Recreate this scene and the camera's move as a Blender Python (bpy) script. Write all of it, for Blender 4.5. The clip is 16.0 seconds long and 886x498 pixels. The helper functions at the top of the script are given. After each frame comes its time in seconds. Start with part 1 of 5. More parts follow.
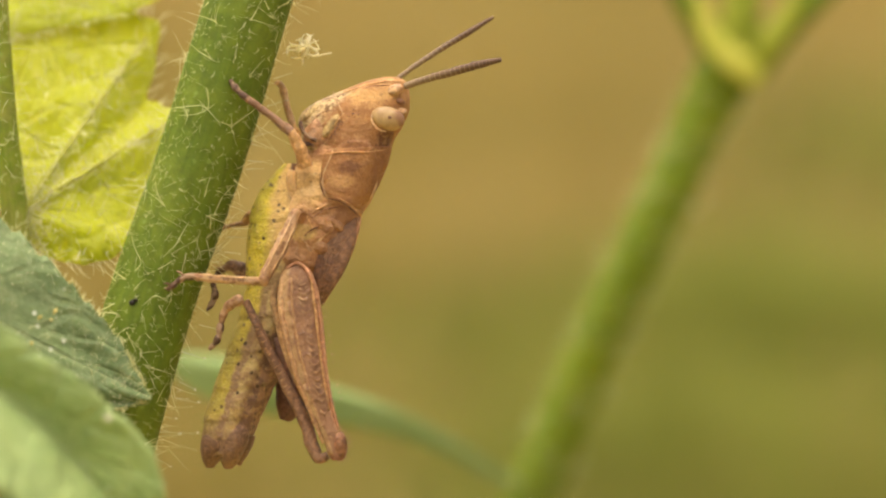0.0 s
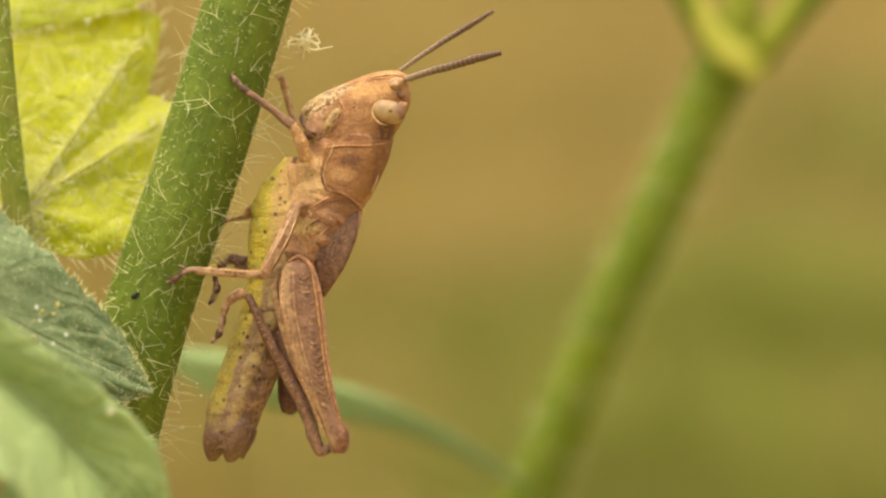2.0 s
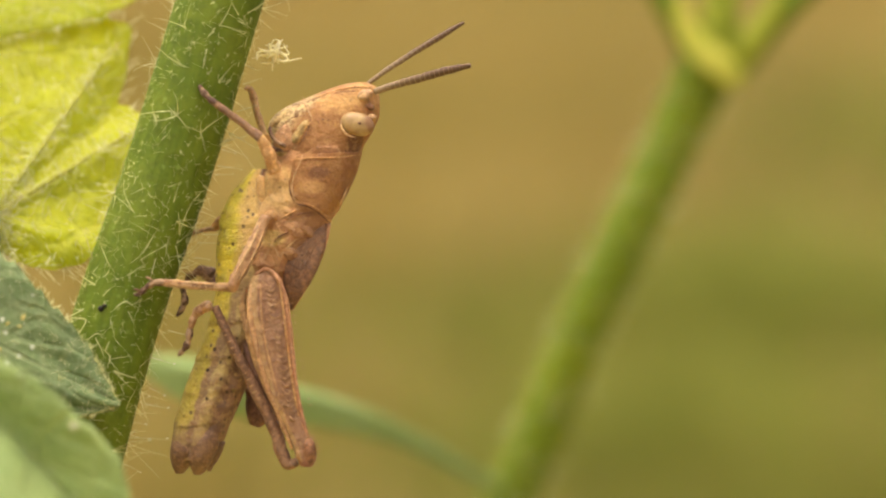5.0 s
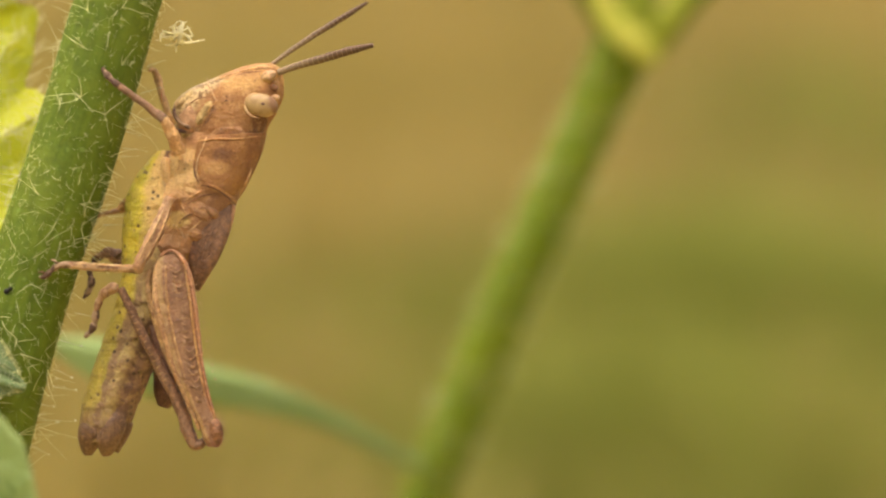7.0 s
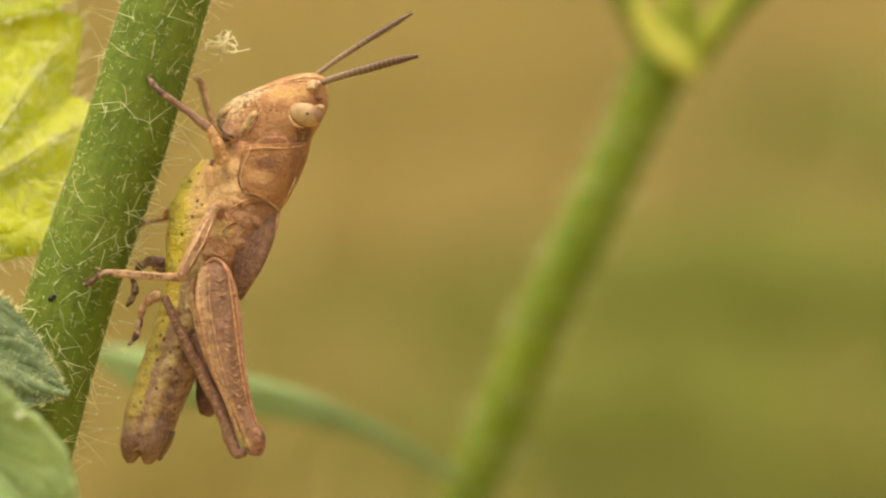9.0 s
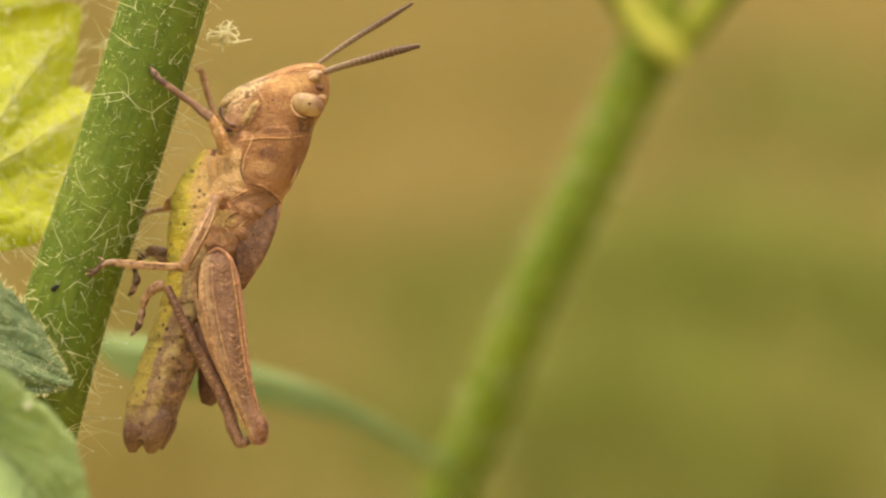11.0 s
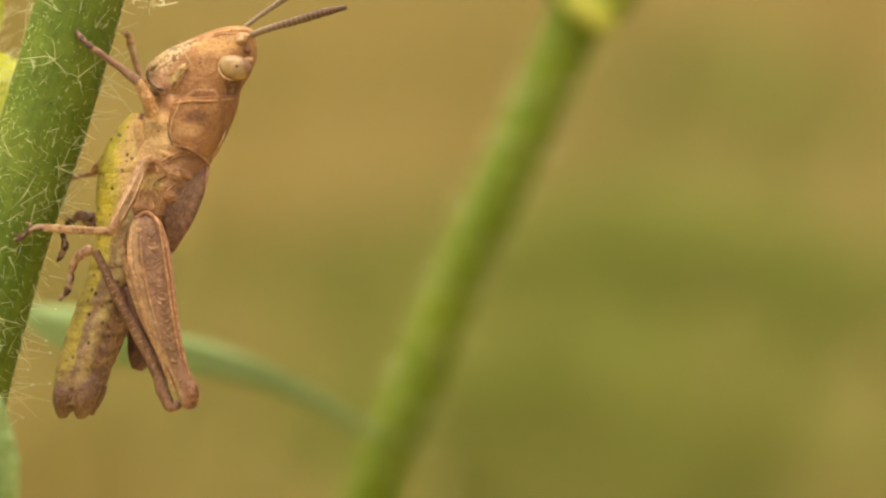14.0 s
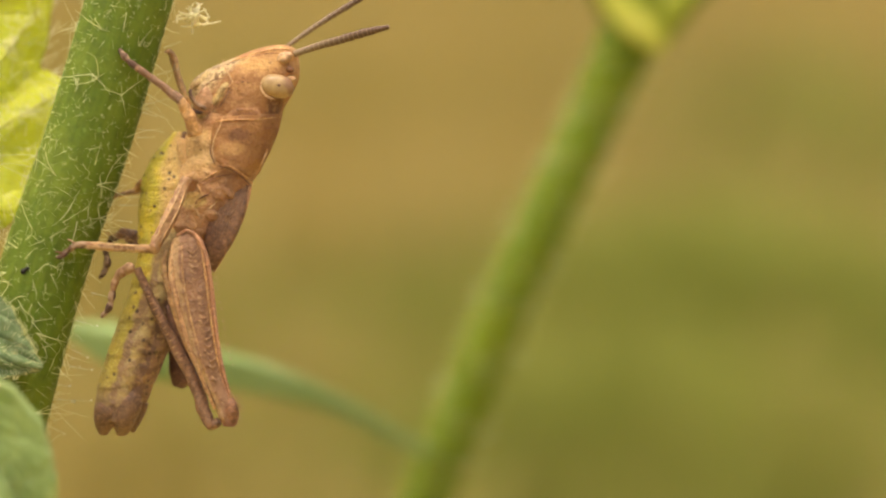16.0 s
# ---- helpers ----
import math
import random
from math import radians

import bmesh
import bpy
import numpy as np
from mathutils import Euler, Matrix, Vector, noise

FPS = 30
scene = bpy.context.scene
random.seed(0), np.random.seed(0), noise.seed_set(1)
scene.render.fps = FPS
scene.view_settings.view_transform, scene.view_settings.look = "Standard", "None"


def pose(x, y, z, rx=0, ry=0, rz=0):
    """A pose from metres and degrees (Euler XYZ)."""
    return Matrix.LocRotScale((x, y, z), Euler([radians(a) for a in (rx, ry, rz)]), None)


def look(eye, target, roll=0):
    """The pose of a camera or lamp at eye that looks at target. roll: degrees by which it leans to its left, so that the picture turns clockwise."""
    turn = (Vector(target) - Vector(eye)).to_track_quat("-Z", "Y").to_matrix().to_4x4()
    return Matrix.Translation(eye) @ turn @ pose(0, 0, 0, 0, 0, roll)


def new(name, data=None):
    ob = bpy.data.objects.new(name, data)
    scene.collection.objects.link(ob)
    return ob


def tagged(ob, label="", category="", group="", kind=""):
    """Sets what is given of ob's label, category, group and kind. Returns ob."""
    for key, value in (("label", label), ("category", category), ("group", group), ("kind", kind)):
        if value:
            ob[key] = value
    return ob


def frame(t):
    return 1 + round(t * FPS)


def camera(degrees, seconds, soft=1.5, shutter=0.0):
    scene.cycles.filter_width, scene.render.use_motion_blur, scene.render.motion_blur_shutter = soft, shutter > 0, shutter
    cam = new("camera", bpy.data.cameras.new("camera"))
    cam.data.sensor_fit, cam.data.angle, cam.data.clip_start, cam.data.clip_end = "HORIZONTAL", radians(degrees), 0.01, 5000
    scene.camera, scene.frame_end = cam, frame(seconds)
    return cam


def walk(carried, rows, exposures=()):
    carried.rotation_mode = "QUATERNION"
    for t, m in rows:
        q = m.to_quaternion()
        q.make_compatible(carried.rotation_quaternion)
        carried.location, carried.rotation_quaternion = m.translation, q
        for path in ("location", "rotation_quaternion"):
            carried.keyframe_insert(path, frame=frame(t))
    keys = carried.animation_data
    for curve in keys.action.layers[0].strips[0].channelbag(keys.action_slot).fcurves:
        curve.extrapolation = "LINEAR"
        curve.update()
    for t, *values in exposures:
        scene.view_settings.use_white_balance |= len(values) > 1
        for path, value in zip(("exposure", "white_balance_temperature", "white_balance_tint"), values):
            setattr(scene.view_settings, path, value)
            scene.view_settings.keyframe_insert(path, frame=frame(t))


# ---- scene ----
cam = camera(16.0, 16.0, soft=2.25, shutter=0.5)

# The stage: millimetres along axes tilted with the lens, x right, y ahead, z up.
TILT, HEIGHT = -12.0, 0.30
STAGE = pose(0, 0, HEIGHT, TILT, 0, 0)
BODY = (-9.6, 109.97, -1.4)

# t, x, y, z (mm), yaw, pitch, roll (degrees): a long lens held by hand
PATH = (
    (0, 0, 0, 0, 0, 0, 0),
    (0.5, 0.141, -0.212, -0.114, 0.002, -0.048, -0.051),
    (1, -0.177, -0.131, -0.006, -0.093, -0.094, 0.003),
    (1.5, -0.261, -0.102, -0.585, -0.194, 0.105, -0.215),
    (2, -0.014, -0.225, -0.356, 0.015, 0.056, -0.199),
    (2.5, 0.043, -0.187, -0.387, 0.286, 0.159, 0.045),
    (3, -0.073, -0.066, -0.367, 0.528, 0.199, 0.119),
    (3.2, -0.08, -0.274, -0.365, 0.514, 0.223, -0.059),
    (5.3, 1.378, 0.19, 0.767, 0.104, -0.282, 0.038),
    (5.5, 1.37, -0.057, 0.767, 0.241, -0.291, -0.047),
    (6, 2.442, 0.071, 1.022, 0.285, -0.436, 0.074),
    (6.5, 2.526, -0.27, 0.894, -0.493, -0.662, -0.227),
    (7, 3.338, -0.197, 0.613, -0.55, -0.598, -0.551),
    (7.5, 3.59, -0.236, 0.165, -0.554, -0.553, -0.392),
    (8, 2.831, -0.469, 0.171, -0.851, -0.633, -0.402),
    (8.5, 2.965, -0.131, 0.414, -0.089, -0.416, -0.22),
    (8.7, 2.965, -0.279, 0.414, 0.06, -0.31, -0.135),
    (10.8, 0.956, -0.561, 0.717, -1.334, -0.519, -0.379),
    (11, 0.956, -0.717, 0.717, -0.96, -0.647, -0.233),
    (11.5, 2.384, -0.662, 0.537, -1.088, -0.692, -0.618),
    (12, 2.122, -0.554, 0.116, -1.757, -0.724, -0.837),
    (12.5, 3.62, -0.289, 0.412, -0.467, -0.459, -0.62),
    (13, 3.198, -0.468, -0.087, -0.279, -0.29, -0.482),
    (13.5, 1.637, -0.538, 0.216, -0.316, -0.381, -0.21),
    (14, 1.021, -0.572, -0.302, -2.206, -0.837, -0.81),
    (14.5, 2.38, -0.546, -0.725, -0.634, -0.29, -0.458),
    (15, 2.313, -0.706, -0.558, -1.332, -0.551, -0.825),
    (15.5, 2.286, -0.656, -0.612, -0.772, -0.352, -0.702),
    (16, 2.28, -0.733, -0.15, -0.82, -0.545, -0.425),
)
walk(cam, [(t, STAGE @ pose(x / 1000, y / 1000, z / 1000, 0, 0, yaw) @ pose(0, 0, 0, 90 + pitch) @ pose(0, 0, 0, 0, 0, roll))
           for t, x, y, z, yaw, pitch, roll in PATH],
     exposures=((0.0, 0.9, 6750, 7), (16.0, 0.9, 6750, 7)))
cam.data.dof.use_dof = True
cam.data.dof.focus_distance = 0.1108
cam.data.dof.aperture_fstop = 34.0
cam.data.dof.aperture_blades = 0

# ---- light: a bright hazy day, the sun high and veiled ----
SUN_FROM = Vector((-0.14, 0.02, 0.97)).normalized()
world = bpy.data.worlds.new("world")
scene.world = world
world.use_nodes = True
wn = world.node_tree
sky = wn.nodes.new("ShaderNodeTexSky")
sky.sky_type = "NISHITA"
sky.sun_disc = False
sky.sun_elevation = math.asin(SUN_FROM.z)
sky.sun_rotation = math.atan2(SUN_FROM.x, SUN_FROM.y)
sky.dust_density = 8.0
sky.air_density = 0.6
wn.nodes["Background"].inputs["Strength"].default_value = 0.15
wn.links.new(sky.outputs[0], wn.nodes["Background"].inputs["Color"])
sun = new("sun", bpy.data.lights.new("sun", "SUN"))
sun.data.energy = 1.42
sun.data.angle = radians(110)
sun.data.color = (1.0, 0.93, 0.8)
sun.matrix_world = look(SUN_FROM * 5, (0, 0, 0))


# ---- node helpers ----
class Nodes:
    def __init__(self, name, rough=0.6, spec=0.3):
        self.m = bpy.data.materials.new(name)
        self.m.use_nodes = True
        self.t = self.m.node_tree
        self.b = self.t.nodes["Principled BSDF"]
        self.out = self.t.nodes["Material Output"]
        self.b.inputs["Roughness"].default_value = rough
        self.b.inputs["Specular IOR Level"].default_value = spec
        co = self.t.nodes.new("ShaderNodeTexCoord")
        self.obj, self.uv = co.outputs["Object"], co.outputs["UV"]

    def link(self, a, b):
        self.t.links.new(a, b)

    def put(self, sock, v):
        if isinstance(v, bpy.types.NodeSocket):
            self.link(v, sock)
        elif isinstance(v, tuple) and len(v) == 3 and sock.type == "RGBA":
            sock.default_value = (*v, 1)
        else:
            sock.default_value = v

    def math(self, op, a, b=0.0, c=0.0, clamp=False):
        n = self.t.nodes.new("ShaderNodeMath")
        n.operation, n.use_clamp = op, clamp
        for s, v in zip(n.inputs, (a, b, c)):
            self.put(s, v)
        return n.outputs[0]

    def noise(self, scale, detail=3.0, rough=0.55, where=None, stretch=None):
        n = self.t.nodes.new("ShaderNodeTexNoise")
        w = where or self.obj
        if stretch:
            mp = self.t.nodes.new("ShaderNodeMapping")
            mp.inputs["Scale"].default_value = stretch
            self.link(w, mp.inputs["Vector"])
            w = mp.outputs[0]
        self.link(w, n.inputs["Vector"])
        n.inputs["Scale"].default_value, n.inputs["Detail"].default_value, n.inputs["Roughness"].default_value = scale, detail, rough
        return n.outputs["Fac"]

    def cells(self, scale, where=None, feature="F1"):
        n = self.t.nodes.new("ShaderNodeTexVoronoi")
        n.feature = feature
        self.link(where or self.obj, n.inputs["Vector"])
        n.inputs["Scale"].default_value = scale
        return n.outputs["Distance"]

    def step(self, v, lo, hi):
        n = self.t.nodes.new("ShaderNodeMapRange")
        n.interpolation_type = "SMOOTHSTEP"
        for s, x in zip(n.inputs, (v, lo, hi, 0.0, 1.0)):
            self.put(s, x)
        return n.outputs[0]

    def mix(self, fac, a, b):
        n = self.t.nodes.new("ShaderNodeMix")
        n.data_type = "RGBA"
        self.put(n.inputs[0], fac)
        self.put(n.inputs[6], a)
        self.put(n.inputs[7], b)
        return n.outputs[2]

    def split(self, vec):
        n = self.t.nodes.new("ShaderNodeSeparateXYZ")
        self.link(vec, n.inputs[0])
        return n.outputs

    def bump(self, height, strength, dist):
        n = self.t.nodes.new("ShaderNodeBump")
        n.inputs["Strength"].default_value, n.inputs["Distance"].default_value = strength, dist
        self.link(height, n.inputs["Height"])
        self.link(n.outputs[0], self.b.inputs["Normal"])
        return n.outputs[0]

    def spot(self, centre, half, wobble=0.35, soft=(0.75, 1.15)):
        """A soft-edged mark of half-sizes half (mm) round a stage point of the grasshopper: 1 inside, 0 outside."""
        c = STAGE @ (Vector(centre) / 1000) - STAGE @ (Vector(BODY) / 1000)
        ops = []
        for op, v in (("SUBTRACT", c), ("DIVIDE", Vector(half) / 1000)):
            n = self.t.nodes.new("ShaderNodeVectorMath")
            n.operation = op
            self.link(ops[-1] if ops else self.obj, n.inputs[0])
            n.inputs[1].default_value = v
            ops.append(n.outputs[0])
        n = self.t.nodes.new("ShaderNodeVectorMath")
        n.operation = "LENGTH"
        self.link(ops[-1], n.inputs[0])
        d = self.math("ADD", n.outputs["Value"], self.math("MULTIPLY", self.math("SUBTRACT", self.noise(2200, 3, 0.6), 0.5), wobble))
        return self.math("SUBTRACT", 1.0, self.step(d, *soft))

    def flesh(self, weight, depth):
        """Light that soaks into the surface: weight and depth in metres."""
        self.b.inputs["Subsurface Weight"].default_value = weight
        self.b.inputs["Subsurface Scale"].default_value = depth
        self.b.inputs["Subsurface Radius"].default_value = (1.0, 0.5, 0.22)

    def done(self, colour, glow=0.0, glow_colour=None, normal=None):
        """glow: the share of light that passes through a thin sheet."""
        self.put(self.b.inputs["Base Color"], colour)
        if glow:
            tr = self.t.nodes.new("ShaderNodeBsdfTranslucent")
            self.put(tr.inputs["Color"], glow_colour if glow_colour is not None else colour)
            if normal is not None:
                self.link(normal, tr.inputs["Normal"])
            mx = self.t.nodes.new("ShaderNodeMixShader")
            mx.inputs[0].default_value = glow
            self.link(self.b.outputs[0], mx.inputs[1])
            self.link(tr.outputs[0], mx.inputs[2])
            self.link(mx.outputs[0], self.out.inputs["Surface"])
        return self.m


def cuticle(name, light, mid, dark, speck=0.5, grain=9500, rough=0.5, relief=0.00007):
    """Dry insect cuticle: mottled at three scales, with fine dark pits."""
    n = Nodes(name, rough, 0.32)
    n.flesh(0.12, 0.00012)
    big, middle, fine = n.noise(850, 3), n.noise(2900, 3, 0.6), n.noise(grain, 4, 0.7)
    c = n.mix(n.step(big, 0.36, 0.64), mid, light)
    c = n.mix(n.math("MULTIPLY", n.step(middle, 0.47, 0.62), 0.4), c, dark)
    c = n.mix(n.math("MULTIPLY", n.step(fine, 0.48, 0.6), 0.45), c, dark)
    c = n.mix(n.math("MULTIPLY", n.math("SUBTRACT", 1.0, n.step(fine, 0.34, 0.46)), 0.4), c, tuple(min(1.0, v * 1.3) for v in light))
    c = n.mix(n.math("MULTIPLY", n.step(n.noise(5200, 3, 0.6), 0.53, 0.6), 0.5), c, tuple(min(1.0, v * 1.45) for v in light))
    pits = n.math("MULTIPLY", n.math("SUBTRACT", 1.0, n.step(n.cells(5200), 0.12, 0.26)), n.step(n.noise(1300, 2), 0.47, 0.57))
    c = n.mix(n.math("MULTIPLY", pits, speck), c, tuple(v * 0.4 for v in dark))
    h = n.math("ADD", n.math("ADD", n.math("MULTIPLY", middle, 1.8), fine), n.math("MULTIPLY", pits, -0.6))
    n.bump(h, 0.8, relief)
    return n.done(c)


TAN = cuticle("tan_cuticle", (0.629, 0.345, 0.109), (0.428, 0.19, 0.0588), (0.225, 0.092, 0.0333), 0.45)
MOUTH = cuticle("mouth_cuticle", (0.593, 0.414, 0.172), (0.475, 0.287, 0.101), (0.154, 0.0805, 0.0355), 0.8)
PALE = cuticle("pale_cuticle", (0.54, 0.333, 0.149), (0.437, 0.241, 0.101), (0.218, 0.101, 0.046), 0.6)
RIM = cuticle("rim_cuticle", (0.642, 0.368, 0.142), (0.523, 0.265, 0.0912), (0.298, 0.127, 0.0506), 0.4)
BROWN = cuticle("brown_cuticle", (0.285, 0.129, 0.0526), (0.209, 0.0872, 0.0364), (0.0944, 0.0414, 0.0203), 0.5)
DARK = cuticle("dark_cuticle", (0.238, 0.115, 0.0557), (0.131, 0.0575, 0.0305), (0.0598, 0.0287, 0.0183), 0.5)
PINK = cuticle("pinkish_cuticle", (0.483, 0.241, 0.115), (0.391, 0.178, 0.0805), (0.23, 0.0978, 0.046), 0.3)
WING = cuticle("wing_cuticle", (0.248, 0.125, 0.0592), (0.185, 0.0889, 0.0423), (0.106, 0.0487, 0.0254), 0.1)
MARGIN = cuticle("margin_cuticle", (0.575, 0.31, 0.149), (0.483, 0.236, 0.115), (0.333, 0.149, 0.0713), 0.1)
TAIL = cuticle("tail_cuticle", (0.258, 0.147, 0.0758), (0.188, 0.099, 0.0517), (0.0983, 0.0475, 0.0266), 0.5)
SHIN = cuticle("shin_cuticle", (0.299, 0.16, 0.0821), (0.214, 0.109, 0.0546), (0.106, 0.0517, 0.0275), 0.6)
JAW = cuticle("jaw_cuticle", (0.483, 0.27, 0.127), (0.402, 0.207, 0.0897), (0.253, 0.115, 0.0517), 0.2)
LIP = cuticle("lip_cuticle", (0.483, 0.328, 0.121), (0.391, 0.241, 0.0862), (0.218, 0.115, 0.0483), 0.3)


def mottled_material():
    """Feet and shins: pale cuticle with hard dark blotches."""
    n = Nodes("mottled_cuticle", 0.55, 0.3)
    fine = n.noise(9000, 4, 0.7)
    c = n.mix(n.step(n.noise(2600, 3, 0.6), 0.44, 0.52), (0.36, 0.225, 0.125), (0.1, 0.05, 0.029))
    c = n.mix(n.math("MULTIPLY", n.step(fine, 0.5, 0.7), 0.5), c, (0.22, 0.11, 0.06))
    n.bump(fine, 0.8, 0.00007)
    return n.done(c)


MOTTLED = mottled_material()


def abdomen_material():
    """A yellow belly, a paler dotted stripe beside it, and a brown flank with dark loops."""
    n = Nodes("abdomen_cuticle", 0.5, 0.3)
    n.flesh(0.12, 0.00012)
    u, v, _ = n.split(n.uv)
    wob = n.math("MULTIPLY", n.math("SUBTRACT", n.noise(1500, 4, 0.6), 0.5), 0.08)
    uu = n.math("ADD", u, wob)
    fine, middle, big = n.noise(9500, 4, 0.7), n.noise(2400, 3, 0.6), n.noise(800, 3)
    yellow = n.mix(n.step(big, 0.36, 0.62), (0.47, 0.38, 0.035), (0.7, 0.52, 0.042))
    yellow = n.mix(n.math("MULTIPLY", n.step(middle, 0.46, 0.64), 0.45), yellow, (0.334, 0.275, 0.0464))
    pale = n.mix(n.step(middle, 0.40, 0.62), (0.46, 0.325, 0.12), (0.31, 0.19, 0.08))
    yellow = n.mix(n.math("MULTIPLY", n.step(v, 0.3, 0.62), 0.65), yellow, (0.37, 0.28, 0.06))
    pale = n.mix(n.math("SUBTRACT", 1.0, n.step(v, 0.2, 0.42)), pale, (0.63, 0.40, 0.125))
    brown = n.mix(n.step(middle, 0.42, 0.58), (0.319, 0.177, 0.0943), (0.189, 0.0986, 0.0551))
    loops = n.math("SUBTRACT", 1.0, n.step(n.math("ABSOLUTE", n.math("SUBTRACT", n.noise(1500, 1, 0.4), 0.5)), 0.015, 0.05))
    brown = n.mix(n.math("MULTIPLY", loops, 0.5), brown, (0.109, 0.0522, 0.029))
    edge = n.math("ADD", 0.42, n.math("MULTIPLY", v, 0.035))
    rest = n.math("SUBTRACT", uu, edge)
    c = n.mix(n.step(rest, 0.07, 0.115), pale, brown)
    belly = n.math("SUBTRACT", 1.0, n.step(rest, -0.03, 0.03))
    tail = n.math("SUBTRACT", 1.0, n.step(n.math("ADD", v, n.math("MULTIPLY", wob, 1.5)), 0.7, 0.9))
    c = n.mix(n.math("MULTIPLY", belly, tail), c, yellow)
    line = n.math("SUBTRACT", 1.0, n.step(n.math("ABSOLUTE", rest), 0.01, 0.03))
    c = n.mix(n.math("MULTIPLY", line, n.math("MULTIPLY", n.step(v, 0.3, 0.5), 0.85)), c, (0.275, 0.16, 0.087))
    c = n.mix(n.math("MULTIPLY", n.step(n.math("ADD", v, n.math("MULTIPLY", wob, 1.5)), 0.78, 0.95), 0.85), c, (0.232, 0.131, 0.0798))
    c = n.mix(n.math("MULTIPLY", n.step(fine, 0.47, 0.6), 0.28), c, (0.232, 0.131, 0.058))
    seg = n.math("FRACT", n.math("MULTIPLY", n.math("ADD", v, n.math("MULTIPLY", wob, 0.12)), 10.0))
    fold = n.math("MULTIPLY", n.math("SUBTRACT", 1.0, n.step(seg, 0.03, 0.2)), n.step(v, 0.3, 0.5))
    c = n.mix(n.math("MULTIPLY", fold, 0.22), c, (0.13, 0.07, 0.04))
    pits = n.math("MULTIPLY", n.math("SUBTRACT", 1.0, n.step(n.cells(3100), 0.17, 0.29)), n.step(n.noise(1300, 2), 0.4, 0.5))
    c = n.mix(n.math("MULTIPLY", pits, 0.9), c, (0.0653, 0.0348, 0.0174))
    c = n.mix(n.math("MULTIPLY", n.step(n.noise(5200, 3, 0.6), 0.53, 0.62), 0.2), c, (0.754, 0.522, 0.174))
    n.bump(n.math("ADD", fine, n.math("MULTIPLY", middle, 2.0)), 0.85, 0.00008)
    return n.done(c)


ABDOMEN = abdomen_material()


def face_material():
    """A smooth peach-tan head: grainy grey-cream lip, shade painted on the cheek under the eye, a pale band along the
    brow.
    """
    n = Nodes("face_cuticle", 0.58, 0.25)
    n.flesh(0.12, 0.00012)
    u, v, _ = n.split(n.uv)
    big, middle, fine = n.noise(900, 3), n.noise(2700, 3, 0.6), n.noise(9000, 4, 0.7)
    wob = n.math("MULTIPLY", n.math("SUBTRACT", big, 0.5), 0.12)
    c = n.mix(n.step(big, 0.34, 0.66), (0.429, 0.207, 0.0665), (0.569, 0.311, 0.107))
    # the head darkens downwards: shade of the lower cheek put into the colour
    c = n.mix(n.math("MULTIPLY", n.step(n.math("ADD", v, wob), 0.45, 0.85), 0.85), c, (0.333, 0.155, 0.059))
    c = n.mix(n.math("MULTIPLY", n.step(middle, 0.46, 0.58), 0.5), c, (0.333, 0.145, 0.0494))
    c = n.mix(n.math("MULTIPLY", n.spot((-2.558, 110.60, 5.373), (0.95, 1.2, 0.2), 0.5), 0.6), c, (0.601, 0.343, 0.113))
    c = n.mix(n.math("MULTIPLY", n.spot((-2.929, 110.40, 4.769), (1.1, 1.0, 0.1), 0.9), 0.45), c, (0.312, 0.129, 0.0483))
    # painted shade below the eye
    c = n.mix(n.math("MULTIPLY", n.spot((-1.941, 110.50, 3.783), (0.42, 1.0, 0.46), 0.4), 0.9), c, (0.15, 0.0679, 0.0317))
    front = n.math("MULTIPLY", n.math("SUBTRACT", 1.0, n.step(n.math("ADD", u, wob), 0.395, 0.445)), n.step(n.math("ADD", v, wob), 0.28, 0.36))
    grey = n.mix(n.step(n.noise(5600, 3, 0.6), 0.42, 0.62), (0.644, 0.456, 0.215), (0.215, 0.119, 0.0537))
    c = n.mix(front, c, grey)
    c = n.mix(n.math("MULTIPLY", n.step(fine, 0.48, 0.62), 0.32), c, (0.279, 0.119, 0.0429))
    c = n.mix(n.math("MULTIPLY", n.step(n.noise(5200, 3, 0.6), 0.53, 0.62), 0.2), c, (0.748, 0.446, 0.166))
    n.bump(n.math("ADD", n.math("MULTIPLY", middle, 1.5), n.math("ADD", fine, n.math("MULTIPLY", front, n.noise(5600, 3, 0.6)))), 0.85, 0.00007)
    return n.done(c)


